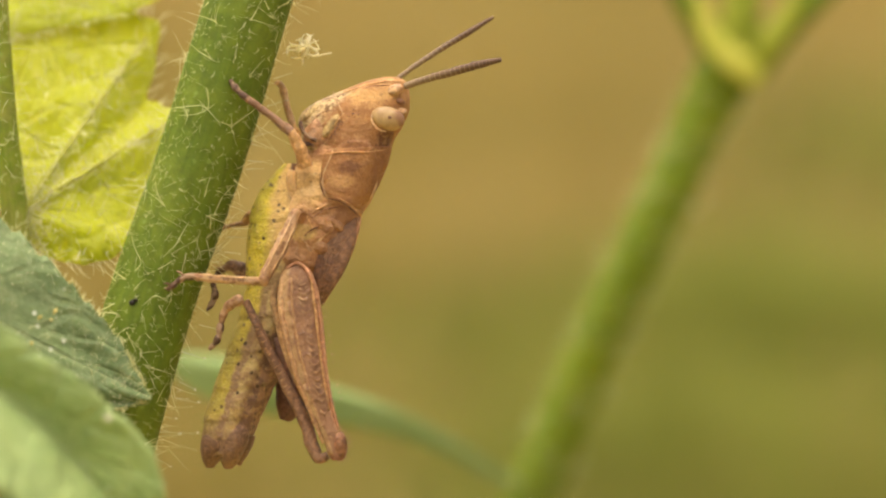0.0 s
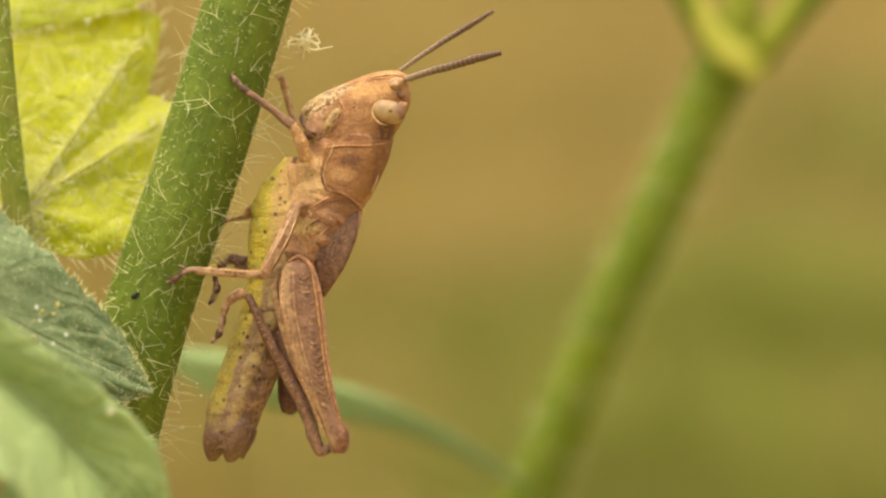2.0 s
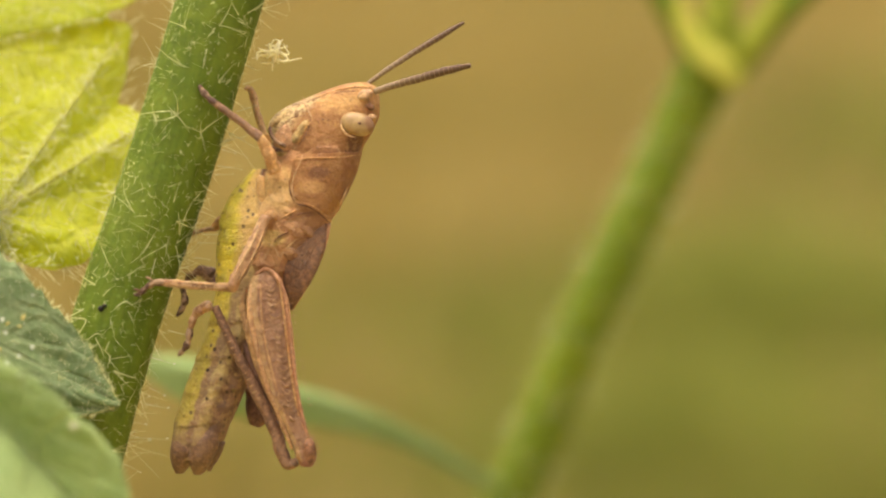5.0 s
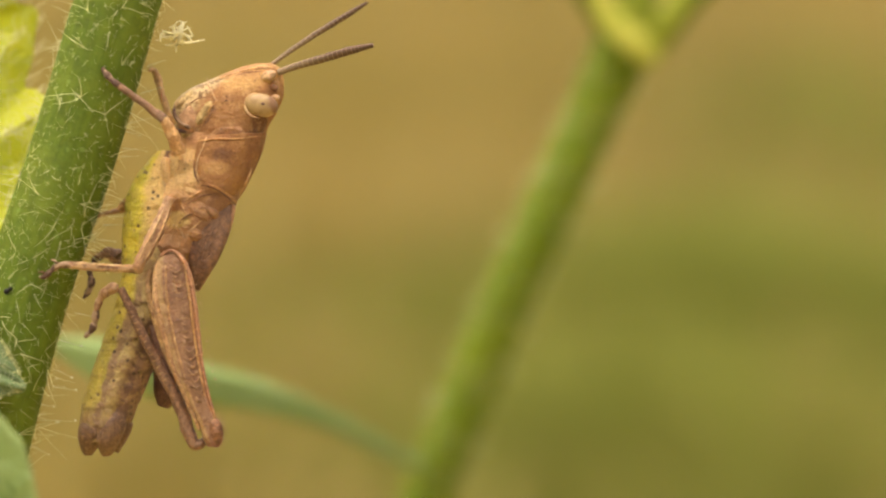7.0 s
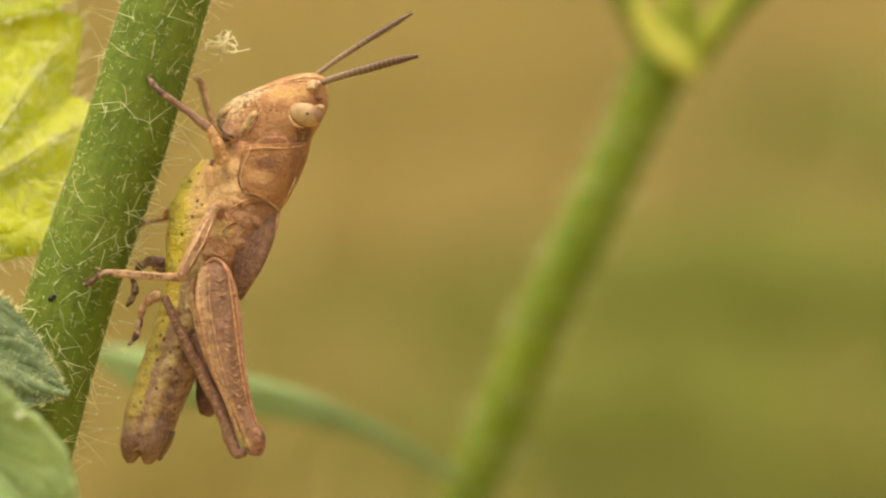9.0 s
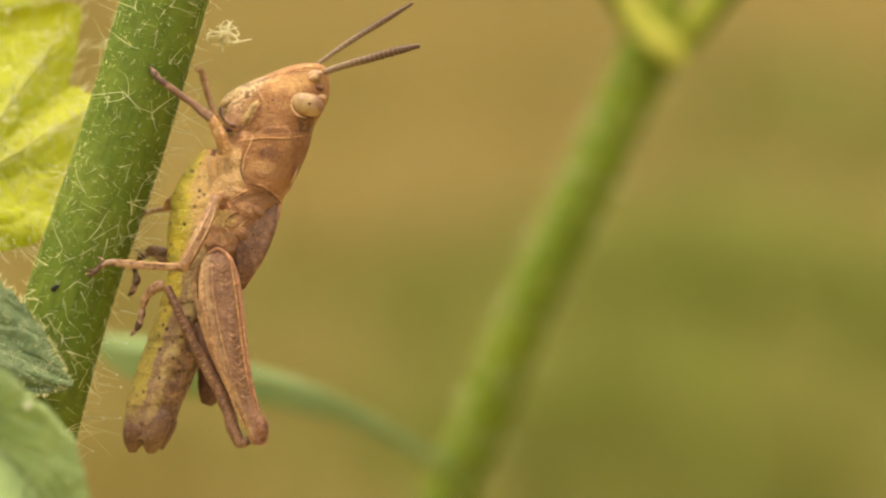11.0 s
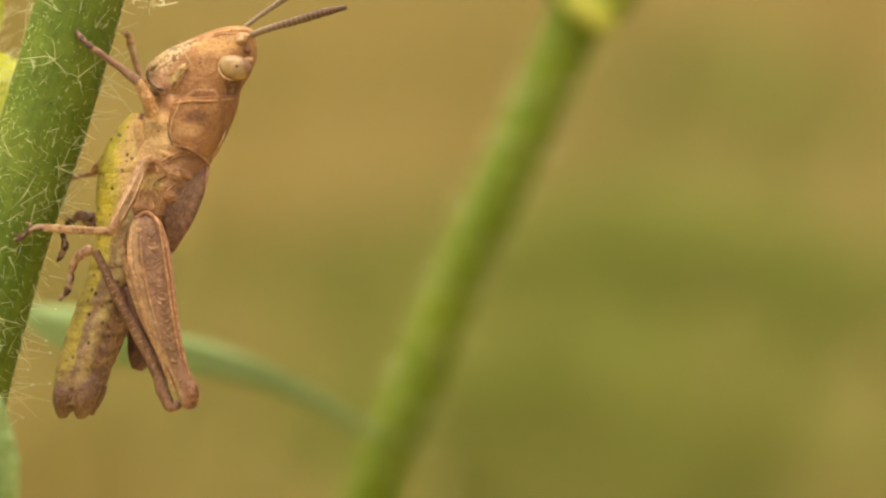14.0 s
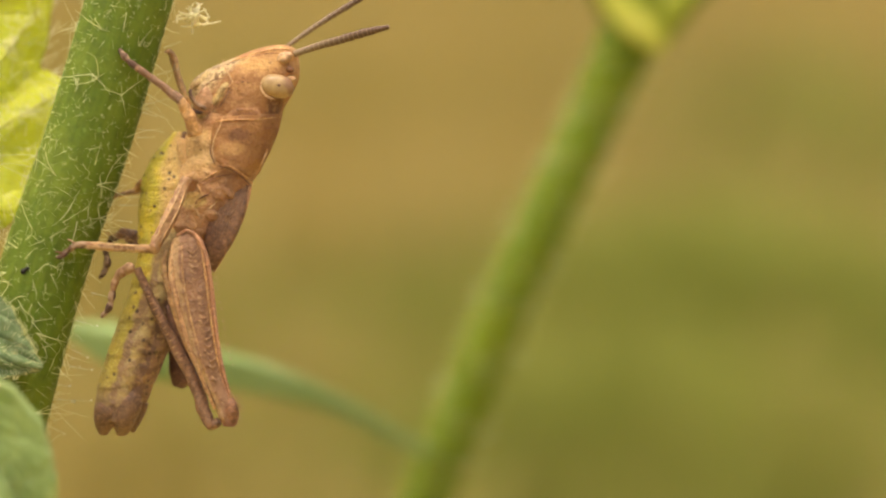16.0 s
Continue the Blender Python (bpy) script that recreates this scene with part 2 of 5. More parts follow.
def shield_material():
    """The saddle: orange tan, with a brown blotch, a pale freckled patch and shade painted along the back."""
    n = Nodes("shield_cuticle", 0.58, 0.25)
    n.flesh(0.12, 0.00012)
    middle, fine = n.noise(2700, 3, 0.6), n.noise(9000, 4, 0.7)
    c = n.mix(n.step(n.noise(900, 3), 0.34, 0.66), (0.332, 0.152, 0.0508), (0.415, 0.201, 0.0673))
    c = n.mix(n.math("MULTIPLY", n.step(middle, 0.48, 0.64), 0.35), c, (0.239, 0.1, 0.0351))
    c = n.mix(n.math("MULTIPLY", n.spot((-3.299, 110.20, 2.845), (0.36, 0.9, 0.26), 0.8), 0.75), c, (0.176, 0.0759, 0.0332))
    c = n.mix(n.math("MULTIPLY", n.spot((-3.556, 110.20, 2.351), (0.52, 0.9, 0.24), 0.8), 0.7), c, (0.48, 0.262, 0.0877))
    # the back turning from the light, darkened in the colour
    c = n.mix(n.math("MULTIPLY", n.spot((-2.068, 110.90, 2.405), (0.5, 1.2, 1.3), 0.7), 0.6), c, (0.212, 0.0886, 0.0369))
    pits = n.math("MULTIPLY", n.math("SUBTRACT", 1.0, n.step(n.cells(4000), 0.12, 0.24)), n.step(n.noise(1300, 2), 0.47, 0.57))
    c = n.mix(n.math("MULTIPLY", pits, 0.7), c, (0.157, 0.0622, 0.0258))
    c = n.mix(n.math("MULTIPLY", n.step(fine, 0.48, 0.62), 0.34), c, (0.203, 0.0846, 0.0314))
    c = n.mix(n.math("MULTIPLY", n.step(n.noise(5200, 3, 0.6), 0.53, 0.62), 0.2), c, (0.553, 0.294, 0.102))
    n.bump(n.math("ADD", n.math("MULTIPLY", middle, 1.8), fine), 0.85, 0.00008)
    return n.done(c)


FACE, SHIELD = face_material(), shield_material()


def eye_material():
    n = Nodes("compound_eye", 0.35, 0.4)
    n.flesh(0.12, 0.00012)
    u, v, _ = n.split(n.uv)
    c = n.mix(n.step(n.noise(1800, 3), 0.4, 0.62), (0.462, 0.302, 0.122), (0.37, 0.223, 0.084))
    c = n.mix(n.math("MULTIPLY", n.spot((-1.229, 110.60, 4.679), (0.5, 1.0, 0.5), 0.7), 0.8), c, (0.214, 0.0932, 0.0428))
    c = n.mix(n.math("MULTIPLY", n.step(n.noise(7000, 3, 0.7), 0.5, 0.64), 0.25), c, (0.249, 0.143, 0.0643))
    n.bump(n.cells(22000), 0.25, 0.00002)
    return n.done(c)


EYE = eye_material()


def antenna_material():
    n = Nodes("antenna_cuticle", 0.55, 0.3)
    u, v, _ = n.split(n.uv)
    band = n.step(n.math("FRACT", n.math("MULTIPLY", v, 24.0)), 0.7, 0.95)
    fine = n.noise(9000, 3, 0.7)
    c = n.mix(n.step(v, 0.1, 0.7), (0.264, 0.176, 0.092), (0.104, 0.0528, 0.0224))
    c = n.mix(n.math("MULTIPLY", n.step(fine, 0.45, 0.7), 0.5), c, (0.08, 0.04, 0.024))
    c = n.mix(n.math("MULTIPLY", band, n.math("SUBTRACT", 0.6, n.math("MULTIPLY", v, 0.45))), c, (0.416, 0.296, 0.16))
    n.bump(fine, 0.6, 0.00005)
    return n.done(c)


ANTENNA = antenna_material()


def stem_material(name, a, b, c3, grain=1.0):
    """Soft green skin: long cells, blotches and pale dots."""
    n = Nodes(name, 0.6, 0.22)
    n.flesh(0.2, 0.0005)
    streak = n.noise(40, 4, 0.65, n.uv, (1.0, 0.1, 1.0))
    blotch = n.noise(520 * grain, 4, 0.6)
    c = n.mix(n.step(streak, 0.36, 0.66), a, b)
    c = n.mix(n.math("MULTIPLY", n.step(blotch, 0.44, 0.62), 0.55), c, c3)
    c = n.mix(n.math("MULTIPLY", n.step(n.noise(2600 * grain, 3, 0.65), 0.47, 0.6), 0.4), c, tuple(x * 0.6 for x in a))
    c = n.mix(n.math("MULTIPLY", n.step(n.noise(5200 * grain, 3, 0.65), 0.5, 0.64), 0.35), c, c3)
    spots = n.math("SUBTRACT", 1.0, n.step(n.cells(1900 * grain), 0.1, 0.24))
    c = n.mix(n.math("MULTIPLY", spots, n.math("MULTIPLY", n.step(n.noise(800, 2), 0.5, 0.6), 0.45)), c, (0.3, 0.4, 0.09))
    n.bump(n.math("ADD", n.math("MULTIPLY", streak, 0.5), n.math("ADD", n.math("MULTIPLY", blotch, 0.8), n.math("MULTIPLY", n.noise(3800 * grain, 3), 0.5))), 0.7, 0.00012)
    return n.done(c)


STEM = stem_material("stem_skin", (0.092, 0.135, 0.009), (0.128, 0.176, 0.012), (0.178, 0.22, 0.02))
PETIOLE = stem_material("petiole_skin", (0.19, 0.245, 0.02), (0.26, 0.31, 0.03), (0.36, 0.33, 0.085))
FARSTEM = stem_material("far_stem_skin", (0.118, 0.168, 0.005), (0.15, 0.205, 0.006), (0.205, 0.255, 0.014), 0.55)


def leaf_material(name, a, b, vein, glow, glow_colour, veins=5.0, slant=0.9, rough=0.7, relief=0.0002, midrib=1.0, dot=(0.55, 0.58, 0.36), dotted=0.6):
    n = Nodes(name, rough, 0.35)
    u, v, _ = n.split(n.uv)
    side = n.math("ABSOLUTE", n.math("SUBTRACT", u, 0.5))
    wob = n.math("MULTIPLY", n.math("SUBTRACT", n.noise(260, 3), 0.5), 0.16)
    ph = n.math("FRACT", n.math("MULTIPLY", n.math("ADD", n.math("SUBTRACT", v, n.math("MULTIPLY", side, slant)), wob), veins))
    ribs = n.math("SUBTRACT", 1.0, n.step(n.math("ABSOLUTE", n.math("SUBTRACT", ph, 0.5)), 0.03, 0.14))
    mid = n.math("MULTIPLY", n.math("SUBTRACT", 1.0, n.step(side, 0.008, 0.03)), midrib)
    net = n.math("SUBTRACT", 1.0, n.step(n.cells(620, None, "DISTANCE_TO_EDGE"), 0.02, 0.14))
    lines = n.math("MAXIMUM", n.math("MAXIMUM", n.math("MULTIPLY", ribs, 0.5), mid), n.math("MULTIPLY", net, 0.5))
    blotch, fine = n.noise(330, 4), n.noise(2400, 4, 0.65)
    c = n.mix(n.step(blotch, 0.38, 0.64), a, b)
    c = n.mix(n.math("MULTIPLY", n.step(fine, 0.47, 0.62), 0.42), c, vein)
    c = n.mix(n.math("MULTIPLY", lines, 0.4), c, vein)
    dots = n.math("MULTIPLY", n.math("SUBTRACT", 1.0, n.step(n.cells(1700), 0.08, 0.2)), n.step(n.noise(500, 2), 0.47, 0.58))
    c = n.mix(n.math("MULTIPLY", dots, dotted), c, dot)
    grit = n.noise(7000, 3, 0.7)
    c = n.mix(n.math("MULTIPLY", n.step(grit, 0.55, 0.75), 0.35), c, tuple(min(1.0, x * 1.7) for x in vein))
    h = n.math("ADD", n.math("MULTIPLY", lines, -0.7), n.math("ADD", n.math("MULTIPLY", fine, 0.7), n.math("ADD", n.math("MULTIPLY", blotch, 1.2), n.math("MULTIPLY", grit, 0.3))))
    nm = n.bump(h, 0.7, relief)
    g = n.mix(n.math("MULTIPLY", lines, 0.3), glow_colour, tuple(x * 0.7 for x in glow_colour))
    g = n.mix(n.math("MULTIPLY", n.step(blotch, 0.42, 0.6), 0.3), g, (glow_colour[0] * 0.6, glow_colour[1] * 0.74, glow_colour[2] * 0.7))
    g = n.mix(n.math("MULTIPLY", n.step(fine, 0.48, 0.6), 0.25), g, (glow_colour[0] * 0.6, glow_colour[1] * 0.7, glow_colour[2]))
    return n.done(c, glow, g, nm)


LEAF = leaf_material("mature_leaf", (0.13, 0.187, 0.07), (0.185, 0.247, 0.09), (0.31, 0.35, 0.165), 0.15, (0.28, 0.40, 0.05), dot=(0.75, 0.76, 0.56), dotted=0.9)
LEAF_SOFT = leaf_material("upper_leaf", (0.3, 0.4, 0.13), (0.4, 0.5, 0.165), (0.48, 0.57, 0.22), 0.12, (0.45, 0.55, 0.08), 4.0, 0.9, 0.7, 0.00035)
LEAF_GLOW = leaf_material("young_backlit_leaf", (0.38, 0.46, 0.025), (0.74, 0.76, 0.1), (0.9, 0.88, 0.32), 0.66, (0.97, 0.97, 0.1), 0.01, 0.0, 0.7, 0.0005, 0.0, (0.95, 0.93, 0.62), 0.9)
LEAF_FAR = leaf_material("long_far_leaf", (0.225, 0.305, 0.09), (0.28, 0.365, 0.125), (0.33, 0.4, 0.14), 0.25, (0.42, 0.56, 0.05))


def hair_material(name, col):
    n = Nodes(name, 0.35, 0.5)
    c = n.mix(n.noise(900, 2), col, tuple(min(1, v * 1.2) for v in col))
    return n.done(c, 0.55, (0.97, 0.94, 0.62))


HAIR = hair_material("plant_hair", (0.86, 0.83, 0.5))
DOWN = hair_material("leaf_down", (0.95, 0.93, 0.6))
FLUFF = hair_material("pale_fluff", (0.9, 0.78, 0.55))


def plain(name, a, b, scale, rough=0.7, glow=0.0):
    n = Nodes(name, rough, 0.2)
    c = n.mix(n.step(n.noise(scale, 4), 0.35, 0.65), a, b)
    return n.done(c, glow)


GOLD = plain("yellow_pollen", (0.58, 0.46, 0.12), (0.72, 0.6, 0.22), 3000)
BLACK = plain("black_speck", (0.012, 0.012, 0.01), (0.025, 0.02, 0.015), 4000, 0.3)
DROP = plain("pale_grit", (0.6, 0.58, 0.34), (0.72, 0.68, 0.45), 3000)
DRY = plain("dry_grass", (0.47, 0.35, 0.112), (0.39, 0.305, 0.085), 4, 0.8, 0.2)
FRESH = plain("fresh_grass", (0.235, 0.25, 0.042), (0.30, 0.30, 0.055), 6, 0.8, 0.25)


def ground_material():
    n = Nodes("meadow_soil", 0.95, 0.1)
    c = n.mix(n.step(n.noise(3.0, 4), 0.36, 0.66), (0.44, 0.335, 0.12), (0.37, 0.30, 0.085))
    c = n.mix(n.math("MULTIPLY", n.step(n.noise(60, 5, 0.6), 0.4, 0.7), 0.5), c, (0.3, 0.2, 0.08))
    n.bump(n.noise(90, 5, 0.6), 0.6, 0.01)
    return n.done(c)


SOIL = ground_material()


# ---- shape helpers (millimetres of the stage) ----
class Shape:
    def __init__(self):
        self.v, self.f, self.uv = [], [], []

    def quad_grid(self, rows, wrap=False, span=(0.0, 1.0)):
        """rows: lists of points of one length; wrap closes each row; span: the v that the rows cover."""
        base, n, m = len(self.v), len(rows), len(rows[0])
        for r in rows:
            self.v.extend(tuple(p) for p in r)
        for i in range(n - 1):
            for j in range(m if wrap else m - 1):
                k = (j + 1) % m
                self.f.append((base + i * m + j, base + i * m + k, base + (i + 1) * m + k, base + (i + 1) * m + j))
                u0, u1 = (j / m, (j + 1) / m) if wrap else (j / (m - 1), (j + 1) / (m - 1))
                v0, v1 = (span[0] + (span[1] - span[0]) * k2 / (n - 1) for k2 in (i, i + 1))
                self.uv.append(((u0, v0), (u1, v0), (u1, v1), (u0, v1)))
        return base

    def cap(self, idx):
        self.f.append(tuple(idx))
        self.uv.append(tuple((0.5, 0.0) for _ in idx))

    def mesh(self, name, to):
        me = bpy.data.meshes.new(name)
        me.from_pydata([to @ Vector(p) for p in self.v], [], self.f)
        lay = me.uv_layers.new(name="UVMap")
        flat = np.array([c for q in self.uv for p in q for c in p], dtype=np.float32)
        lay.data.foreach_set("uv", flat)
        me.polygons.foreach_set("use_smooth", np.ones(len(self.f), dtype=bool))
        return me


def curve(pts, n):
    """n + 1 points of a smooth curve through rows of numbers."""
    p = np.array(pts, float)
    if len(p) == 2:
        return [p[0] + (p[1] - p[0]) * i / n for i in range(n + 1)]
    k3 = p[:, :3] if p.shape[1] >= 3 else np.arange(len(p), dtype=float)[:, None]
    d = np.maximum(np.linalg.norm(np.diff(k3, axis=0), axis=1), 1e-6)[:, None]
    slope = np.diff(p, axis=0) / d
    tan = np.vstack([slope[:1], (slope[:-1] * d[1:] + slope[1:] * d[:-1]) / (d[1:] + d[:-1]), slope[-1:]])
    out = []
    for i in range(n + 1):
        s = i / n * (len(p) - 1)
        k = min(int(s), len(p) - 2)
        t = s - k
        a0, a1 = p[k], p[k + 1]
        m0, m1 = tan[k] * d[k], tan[k + 1] * d[k]
        out.append((2 * t ** 3 - 3 * t * t + 1) * a0 + (t ** 3 - 2 * t * t + t) * m0 + (3 * t * t - 2 * t ** 3) * a1 + (t ** 3 - t * t) * m1)
    return out


def loft(sh, rings, n=24, seg=24, arc=None, ripple=None, square=1.0, closed=True, slant=None, uneven=0.0, slices=False):
    """A body along rings of x, y, z, half-width, half-depth. Angle 90 degrees is away, 180 left, 270 near, 360 right
    for a body that runs downwards. arc: the angles of an open shell. ripple(v, angle): a factor on the radius.
    slant: the tilt of the first and last ring in degrees, for rings cut level."""
    cs = curve(rings, n)
    rows = []
    for i, c in enumerate(cs):
        tan = Vector((cs[min(i + 1, n)] - cs[max(i - 1, 0)])[:3]).normalized()
        away = Vector((0, 1, 0))
        away = (away - tan * away.dot(tan)).normalized()
        right = tan.cross(away) * -1.0
        right = Vector((-tan.z, 0, tan.x)).normalized() if abs(tan.y) < 0.9 else right
        if slant:
            ph = radians(slant[0] + (slant[1] - slant[0]) * i / n)
            right, away = Vector((math.cos(ph), 0, math.sin(ph))), Vector((0, 1, 0))
        a0, a1 = arc or (90, 450)
        row = []
        for j in range(seg if not arc else seg + 1):
            an = radians(a0 + (a1 - a0) * j / seg)
            k = ripple(i / n, an) if ripple else 1.0
            ca, sa = math.cos(an), math.sin(an)
            if square != 1.0:
                ca, sa = math.copysign(abs(ca) ** square, ca), math.copysign(abs(sa) ** square, sa)
            p = Vector(c[:3]) + right * (max(c[3], 0.004) * ca * k) + away * (max(c[4], 0.004) * sa * k)
            if uneven:
                p = p + (p - Vector(c[:3])).normalized() * (uneven * (noise.noise(p * 1.7) + 0.6 * noise.noise(p * 4.5)))
            row.append(p)
        rows.append(row)
    if slices:
        return cs, rows
    base = sh.quad_grid(rows, wrap=not arc)
    if not arc and closed:
        sh.cap(list(range(base, base + seg))[::-1])
        sh.cap(list(range(base + n * seg, base + n * seg + seg)))
    return cs


def tube(sh, pts, radii, n=12, seg=8, ripple=None, uneven=0.0):
    """A round limb along points, with radii at even steps."""
    cs = curve(pts, n)
    rr = curve([[r] for r in radii], n) if len(radii) > 1 else [[radii[0]]] * (n + 1)
    rows, side = [], None
    for i, c in enumerate(cs):
        tan = Vector(cs[min(i + 1, n)] - cs[max(i - 1, 0)]).normalized()
        if side is None:
            side = tan.orthogonal().normalized()
        side = (side - tan * side.dot(tan)).normalized()
        up = tan.cross(side)
        r = max(float(rr[i][0]), 0.003) * (ripple(i / n) if ripple else 1.0)
        row = []
        for j in range(seg):
            an = 2 * math.pi * j / seg
            p = Vector(c) + side * (r * math.cos(an)) + up * (r * math.sin(an))
            k = 1 + uneven * noise.noise(p * 4.2)
            row.append(Vector(c) + (p - Vector(c)) * k)
        rows.append(row)
    base = sh.quad_grid(rows, wrap=True)
    sh.cap(list(range(base, base + seg))[::-1])
    sh.cap(list(range(base + n * seg, base + n * seg + seg)))


def ball(sh, c, r, turn=0.0, lat=10, lon=16, uneven=0.0):
    """An ellipsoid of half-sizes r (x, y, z), turned by degrees in the picture's plane."""
    m = Matrix.Rotation(radians(turn), 3, "Y")
    rows = []
    for i in range(lat + 1):
        a = math.pi * i / lat
        s = max(math.sin(a), 0.02)
        row = [Vector((r[0] * s * math.cos(b), r[1] * s * math.sin(b), r[2] * math.cos(a))) for b in (2 * math.pi * j / lon for j in range(lon))]
        rows.append([Vector(c) + m @ (p * (1 + uneven * noise.noise((p + Vector(c)) * 3.3))) for p in row])
    sh.quad_grid(rows, wrap=True)


def hair(sh, root, way, length, thick, bend, rng, n=3):
    """One fine, bent, three-sided hair."""
    way = Vector(way).normalized()
    off = Vector((rng.uniform(-1, 1), rng.uniform(-1, 1), rng.uniform(-1, 1))) * bend
    side = way.orthogonal().normalized()
    up = way.cross(side)
    rows = []
    for i in range(n + 1):
        t = i / n
        c = Vector(root) + way * (length * t) + off * (length * t * t)
        r = thick * (1 - 0.8 * t)
        rows.append([c + side * (r * math.cos(a)) + up * (r * math.sin(a)) for a in (0, 2.094, 4.189)])
    sh.quad_grid(rows, wrap=True)


def thing(name, base, label, category, group="", kind=""):
    """An empty at a thing's base, given in stage millimetres."""
    ob = new(name)
    ob.location = STAGE @ (Vector(base) / 1000)
    ob.empty_display_size = 0.002
    return tagged(ob, label, category, group, kind)


def part(name, sh, material, parent, label="", thick=0.0, kind=""):
    top = parent
    while top.parent:
        top = top.parent
    me = sh.mesh(name, Matrix.Translation(-top.location) @ STAGE @ Matrix.Scale(0.001, 4))
    me.materials.append(material)
    ob = new(name, me)
    ob.parent = parent
    if thick:
        so = ob.modifiers.new("thickness", "SOLIDIFY")
        so.thickness, so.offset = thick / 1000, 0.0
    return tagged(ob, label, "", "", kind)


# ---- ground and meadow ----
def ground():
    n, size = 60, 60.0
    bm = bmesh.new()
    bmesh.ops.create_grid(bm, x_segments=n, y_segments=n, size=size)
    me = bpy.data.meshes.new("ground")
    bm.to_mesh(me)
    bm.free()
    me.materials.append(SOIL)
    tagged(new("ground", me), "dry tan meadow soil with thatch", "ground", "", "structure")


ground()


def grass(name, label, material, spots, count, tall, seed, width=0.0022, soft=False):
    """Blades of meadow grass standing on the ground, over ellipses of x, y, rx, ry (metres)."""
    rng = random.Random(seed)
    verts, faces = [], []
    total = sum(s[2] * s[3] for s in spots)
    for x0, y0, rx, ry in spots:
        for _ in range(int(count * rx * ry / total)):
            x, y, r = x0 + rx * rng.uniform(-1, 1), y0 + ry * rng.uniform(-1, 1), 0.5
            if soft:
                gx, gy = rng.gauss(0, 0.62), rng.gauss(0, 0.62)
                x, y, r = x0 + rx * gx, y0 + ry * gy, min(1.2, math.hypot(gx, gy))
            if math.hypot(x, y - 0.1) < 0.1 * (1 + rng.random()):
                continue
            h, t = tall * rng.uniform(0.45, 1.1) * (1.15 - 0.5 * r), rng.uniform(0, 2 * math.pi)
            lx, ly = rng.gauss(0, 0.35) * h, rng.gauss(0, 0.35) * h
            wx, wy = width * math.cos(t), width * math.sin(t)
            b = len(verts)
            verts += [(x - wx, y - wy, -0.002), (x + wx, y + wy, -0.002),
                      (x + lx * 0.35 + wx * 0.8, y + ly * 0.35 + wy * 0.8, h * 0.55), (x + lx * 0.35 - wx * 0.8, y + ly * 0.35 - wy * 0.8, h * 0.55),
                      (x + lx, y + ly, h)]
            faces += [(b, b + 1, b + 2, b + 3), (b + 3, b + 2, b + 4)]
    me = bpy.data.meshes.new(name)
    me.from_pydata(verts, [], faces)
    me.materials.append(material)
    tagged(new(name, me), label, "grass", "", "stuff")


grass("dry_grass", "pale dry grass blades on the meadow floor", DRY, ((0.0, 1.8, 2.2, 2.4),), 160000, 0.05, 3, soft=True)
grass("meadow_grass", "sparse dry meadow grass over bare soil", DRY, ((0.0, 4.0, 7.0, 7.0),), 60000, 0.07, 4, 0.003, soft=True)
grass("green_grass", "tuft of fresh green grass on the meadow floor", FRESH, ((0.07, 0.92, 0.08, 0.1), (0.12, 1.1, 0.09, 0.17)), 11000, 0.06, 5, soft=True)
grass("sparse_grass", "thin fresh grass shoots among the dry blades", FRESH, ((0.08, 1.1, 0.17, 0.17), (0.2, 1.5, 0.09, 0.25)), 6000, 0.05, 6, soft=True)


# ---- plants ----
def ground_y(p):
    """Where a stage point stands above, as a stage point on the ground below it."""
    w = STAGE @ (Vector(p) / 1000)
    return STAGE.inverted() @ Vector((w.x, w.y, -0.004)) * 1000


def skin_hairs(sh, line, radius, count, length, thick, rng, lo=0.0, hi=1.0, lean=0.0, bunch=0.35, bend=0.5, foot=0.0):
    """Hairs that stand off a round stem, some in starry bunches on a small swollen foot."""
    k = len(line) - 1
    made = 0
    while made < count:
        s = rng.uniform(lo, hi) * k
        i = min(int(s), k - 1)
        c = Vector(line[i][:3]).lerp(Vector(line[i + 1][:3]), s - i)
        tan = Vector((line[i + 1] - line[i])[:3]).normalized()
        a = rng.uniform(0, 2 * math.pi)
        side = Vector((-tan.z, 0, tan.x)).normalized()
        out = side * math.cos(a) + tan.cross(side) * math.sin(a)
        root = c + out * (radius * 0.985)
        if foot:
            ball(sh, root, (foot, foot, foot), 0, 4, 6)
        for _ in range(rng.choice((1, 2, 2, 3, 4)) if rng.random() < bunch else 1):
            way = out * rng.uniform(0.15, 1.0) + tan * rng.gauss(lean, 0.7) + out.cross(tan) * rng.gauss(0, 0.7)
            hair(sh, root, way, length * min(1.7, rng.lognormvariate(-0.3, 0.45)), thick * rng.uniform(0.6, 1.25), bend, rng, 6)
            made += 1


HERB = thing("hairy_herb", ground_y((-19.052, 117.57, -37.072)), "leaning hairy green herb with toothed leaves on a thick stalk", "plant")


